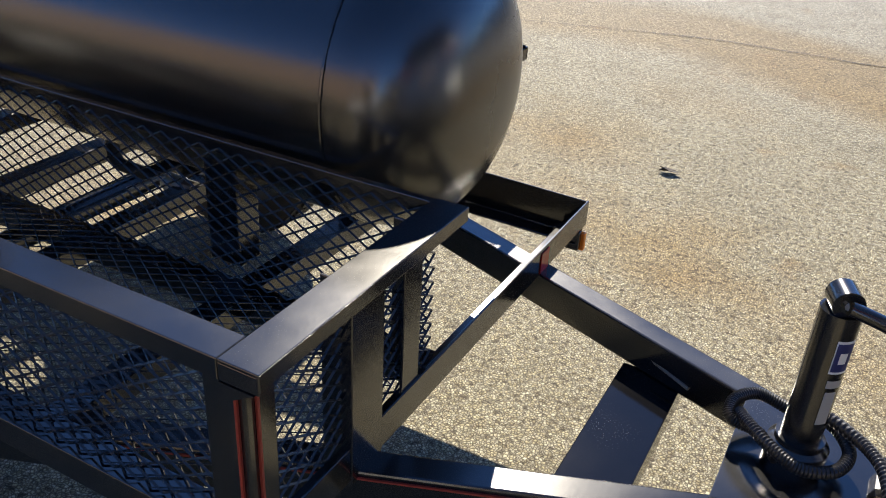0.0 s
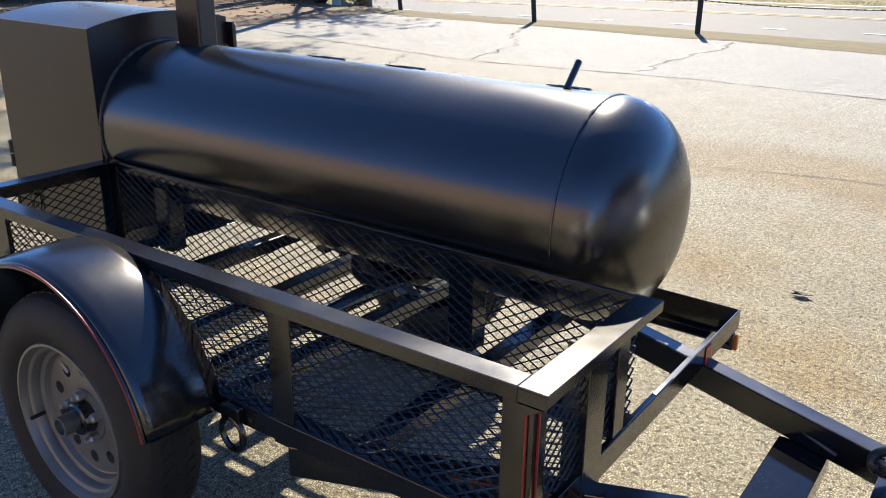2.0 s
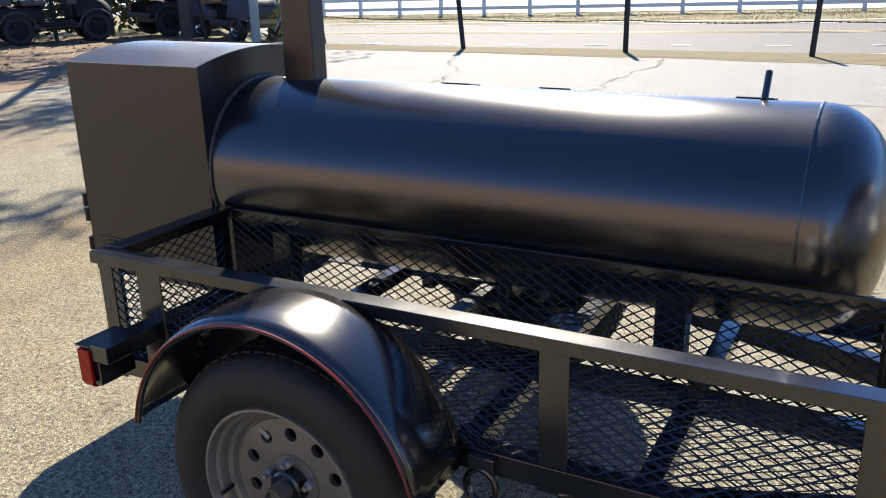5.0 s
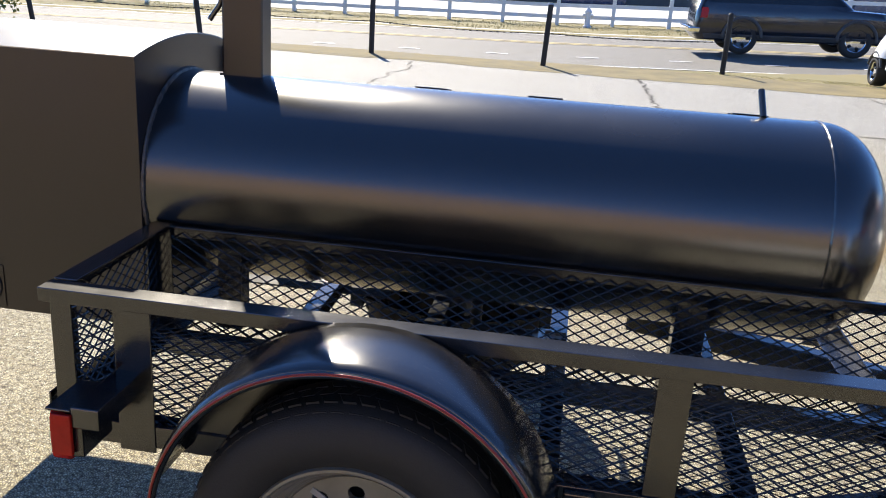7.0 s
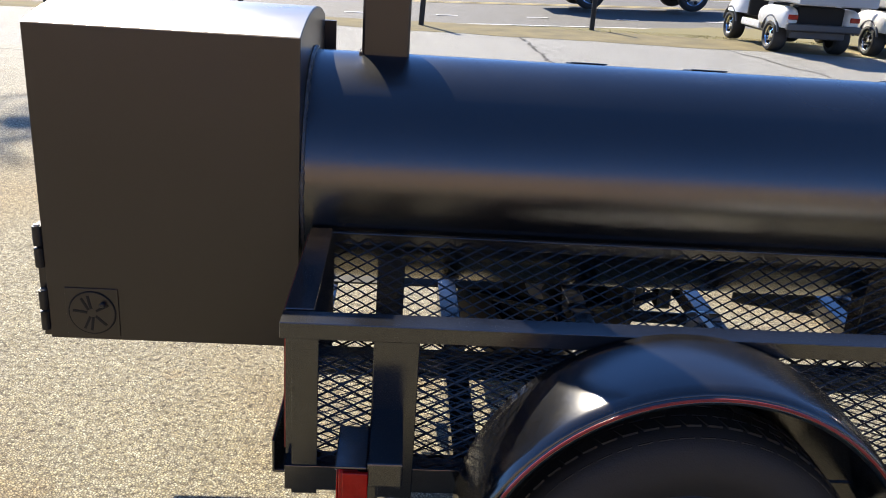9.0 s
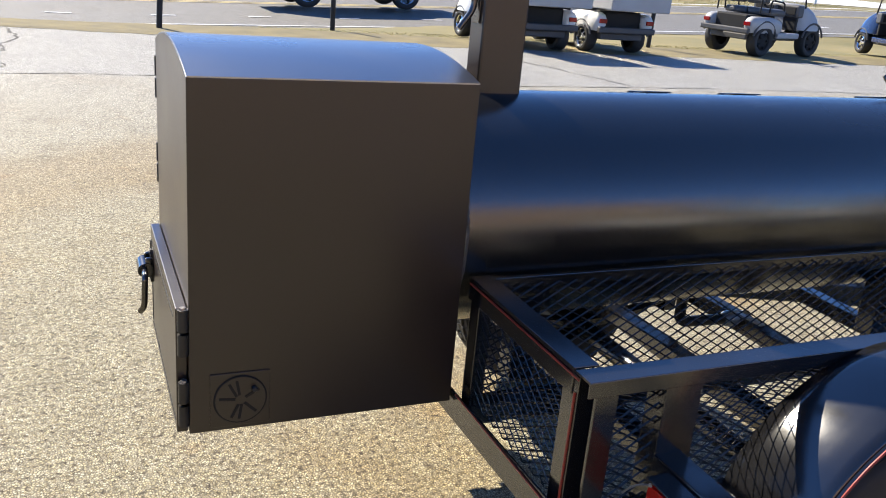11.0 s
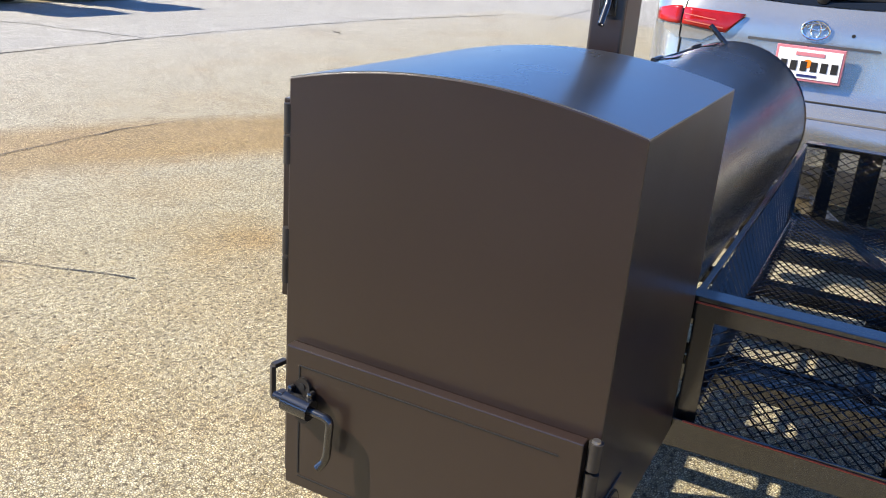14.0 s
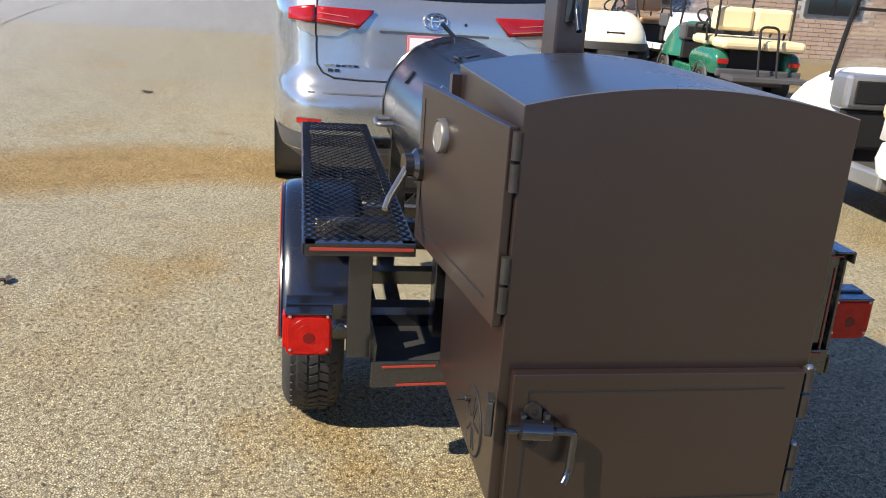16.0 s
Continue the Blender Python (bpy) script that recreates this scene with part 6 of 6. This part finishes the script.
for v in range(3):
    b2 = block(bmesh.new(), -0.02, 0.0, -0.143, 0.143, -0.043, 0.043)
    me = bpy.data.meshes.new("brick")
    b2.to_mesh(me)
    b2.free()
    me.materials.append(BRICK)
    brick_mesh.append(me)
bulk_v, bulk_f = [], []
while z < 2.6:
    y = -13.9 + (0.15 if row % 2 else 0.0)
    while y < -3.7:
        hidden = any(a - 0.23 < y < b + 0.23 and 0.9 < z + 0.05 < 2.28 for a, b in ((-11.5, -10.2), (-7.2, -6.2)))
        if not hidden:
            if -9.0 < y < -5.0 and 0.9 < z < 1.55 and len(house.children) < 290:
                ob = new("brick", brick_mesh[rnd.randrange(3)])
                ob.parent = house
                ob.location = Vector((17.25, y, z + 0.05)) - house.location
            else:
                k = len(bulk_v)
                for zz in (z + 0.007, z + 0.093):
                    for yy in (y - 0.143, y + 0.143):
                        for xx in (17.23, 17.252):
                            bulk_v.append((xx, yy, zz))
                bulk_f += [(k, k + 1, k + 3, k + 2), (k + 4, k + 6, k + 7, k + 5), (k, k + 4, k + 5, k + 1), (k + 2, k + 3, k + 7, k + 6), (k, k + 2, k + 6, k + 4)]
        y += 0.3
    z += 0.1
    row += 1
me = bpy.data.meshes.new("brickwork")
me.from_pydata(bulk_v, [], bulk_f)
me.materials.append(BRICK)
ob = new("brickwork", me)
ob.parent = house
ob.location = -house.location
ob["kind"] = "stuff"

# ---- gate and pole at the end of the lot ----
gate = thing("tube_gate", "dark green steel tube gate fence at the end of the lot", "gate", at=(-14.5, 8.5, 0))
a, b = Vector((-14.6, 0.7, 0)), Vector((-14.5, 12.9, 0))
for k in range(7):
    h = 0.25 + 0.2 * k
    part("tube", tube(bmesh.new(), [a + Vector((0, 0, h)), b + Vector((0, 0, h))], 0.022, 8), GATE_GREEN, gate, smooth=True)
for k in range(9):
    p = a.lerp(b, k / 8)
    part("post", tube(bmesh.new(), [p, p + Vector((0, 0, 1.55))], 0.045, 10), GATE_GREEN, gate, smooth=True)
pole = thing("utility_pole", "pale green painted steel pole beside the gate", "pole", at=(-9.85, 12.35, 0))
part("shaft", tube(bmesh.new(), [(-9.85, 12.35, -0.3), (-9.85, 12.35, 4.5)], 0.09, 18), POLE_GREEN, pole, smooth=True)


def leaves(bm_v, bm_f, centre, radius, count, size, rnd, flat=0.7):
    for _ in range(count):
        p = Vector((rnd.gauss(0, 1), rnd.gauss(0, 1), rnd.gauss(0, flat)))
        p = centre + p.normalized() * radius * rnd.random() ** 0.5
        u = Vector((rnd.uniform(-1, 1), rnd.uniform(-1, 1), rnd.uniform(-1, 1))).normalized() * size * rnd.uniform(0.6, 1.3)
        w = u.orthogonal().normalized() * size * 0.4
        k = len(bm_v)
        bm_v += [tuple(p - u), tuple(p + w), tuple(p + u), tuple(p - w)]
        bm_f.append((k, k + 1, k + 2, k + 3))


def tree(x, y, h, seed, spread=3.0, count=2200):
    """Tapered trunk, forking limbs, and a loose crown of separate leaves with gaps."""
    rnd = random.Random(seed)
    t = thing("tree", "broad leafed tree with autumn gaps in its crown", "tree", "trees beyond the gate", at=(x, y, 0))
    bm = bmesh.new()
    base, fork = Vector((x, y, ground_height(x, y) - 0.3)), Vector((x + rnd.uniform(-0.2, 0.2), y, h * 0.4))
    tube(bm, [base, base.lerp(fork, 0.5), fork], [0.22, 0.18, 0.15], 10)
    v, f = [], []
    for k in range(9):
        w = 2 * math.pi * k / 9 + rnd.uniform(-0.3, 0.3)
        tip = fork + Vector((math.cos(w) * spread * rnd.uniform(0.5, 1), math.sin(w) * spread * rnd.uniform(0.5, 1), h * rnd.uniform(0.15, 0.55)))
        mid = fork.lerp(tip, 0.5) + Vector((0, 0, 0.3))
        tube(bm, [fork, mid, tip], [0.09, 0.06, 0.02], 6)
        for m in range(4):
            twig = mid.lerp(tip, rnd.random()) + Vector((rnd.uniform(-1, 1), rnd.uniform(-1, 1), rnd.uniform(-0.3, 0.8)))
            tube(bm, [mid.lerp(tip, 0.4), twig], [0.03, 0.008], 5)
            leaves(v, f, twig, 0.75, count // 36, 0.11, rnd)
    part("trunk", bm, BARK, t, "grey bark trunk and limbs", smooth=True)
    me = bpy.data.meshes.new("crown")
    me.from_pydata(v, [], f)
    me.materials.append(FOLIAGE)
    ob = new("crown", me)
    ob.parent = t
    ob.location = -t.location


tree(-12.4, 13.2, 12.0, 1, 6.0, 6500)
tree(-15.5, 10.2, 11.0, 2, 4.6, 9000)
tree(-17.5, 15.0, 12.0, 3, 4.6, 6000)
tree(-13.5, 17.5, 10.0, 4, 3.5, 2600)
shrub_v, shrub_f = [], []
rnd = random.Random(9)
for k in range(7):
    leaves(shrub_v, shrub_f, Vector((-9.3 + rnd.uniform(-0.4, 0.5), 12.6 + rnd.uniform(-0.2, 0.3), 0.25 + 0.12 * k)), 0.3, 60, 0.06, rnd)
me = bpy.data.meshes.new("shrub")
me.from_pydata(shrub_v, [], shrub_f)
me.materials.append(SHRUB)
tagged(new("shrub", me), "yellow-green weedy shrub beside the pole", "shrub")
v, f = [], []
for _ in range(2600):
    x, y = rnd.uniform(-19, -8.5), rnd.uniform(2, 12.5)
    if noise.noise((x * 0.5, y * 0.5, 2)) < rnd.uniform(-0.4, 0.3):
        continue
    w = rnd.uniform(0, 6.3)
    dx, dy = math.cos(w) * 0.05, math.sin(w) * 0.05
    k = len(v)
    v += [(x - dx, y - dy, 0.012), (x + dy * 0.5, y - dx * 0.5, 0.02 + rnd.random() * 0.02), (x + dx, y + dy, 0.014), (x - dy * 0.5, y + dx * 0.5, 0.02 + rnd.random() * 0.02)]
    f.append((k, k + 1, k + 2, k + 3))
me = bpy.data.meshes.new("leaf_litter")
me.from_pydata(v, [], f)
me.materials.append(LITTER)
tagged(new("leaf_litter", me), "scattered dry leaves on the dirt by the gate", "leaves", kind="stuff")
# far buildings across the road, low and dim behind the fence
barn = thing("far_shed", "long dark metal shed far behind the white fence", "building", at=(6, 62, 0))
part("wall", block(bmesh.new(), -16, 46, 60, 67, -1.6, 4.0), PLASTIC_GREY, barn, "grey shed wall")
part("roof", extrude(bmesh.new(), [(-0.3, 0), (8.2, 0), (3.9, 1.9)], (-16.4, 59.8, 4.0), (46.4, 59.8, 4.0), (0, 1, 0), (0, 0, 1)), GALVANISED, barn, "metal shed roof")
for k in range(6):
    x = -10 + 9.4 * k
    part("door", block(bmesh.new(), x, x + 4.3, 59.9, 60.0, -1.5, 2.8), BLUE_PAINT if k % 2 else DARK, barn, "dark roller door")

# plain unseen wall closing the place behind the path, added for the barrel's reflections
back = tagged(part("reflection_wall", block(bmesh.new(), -18, 11, -11.3, -11.0, -0.05, 3.6), BRICK), "unseen brown brick wall added for the barrel reflections", "wall", kind="structure")

# leaf mass added as a dark backdrop for the shaded far side of the gate
rnd = random.Random(21)
v, f = [], []
for k in range(60):
    w = k / 59
    p = Vector((-20.5 + 6.5 * w + rnd.uniform(-0.8, 0.8), 5.0 + 13.0 * w + rnd.uniform(-0.8, 0.8), rnd.uniform(0.3, 2.4)))
    leaves(v, f, p, 0.9, 110, 0.12, rnd)
me = bpy.data.meshes.new("leaf_backdrop")
me.from_pydata(v, [], f)
me.materials.append(FOLIAGE)
tagged(new("leaf_backdrop", me), "dark leafy backdrop added behind the gate", "bushes", kind="stuff")
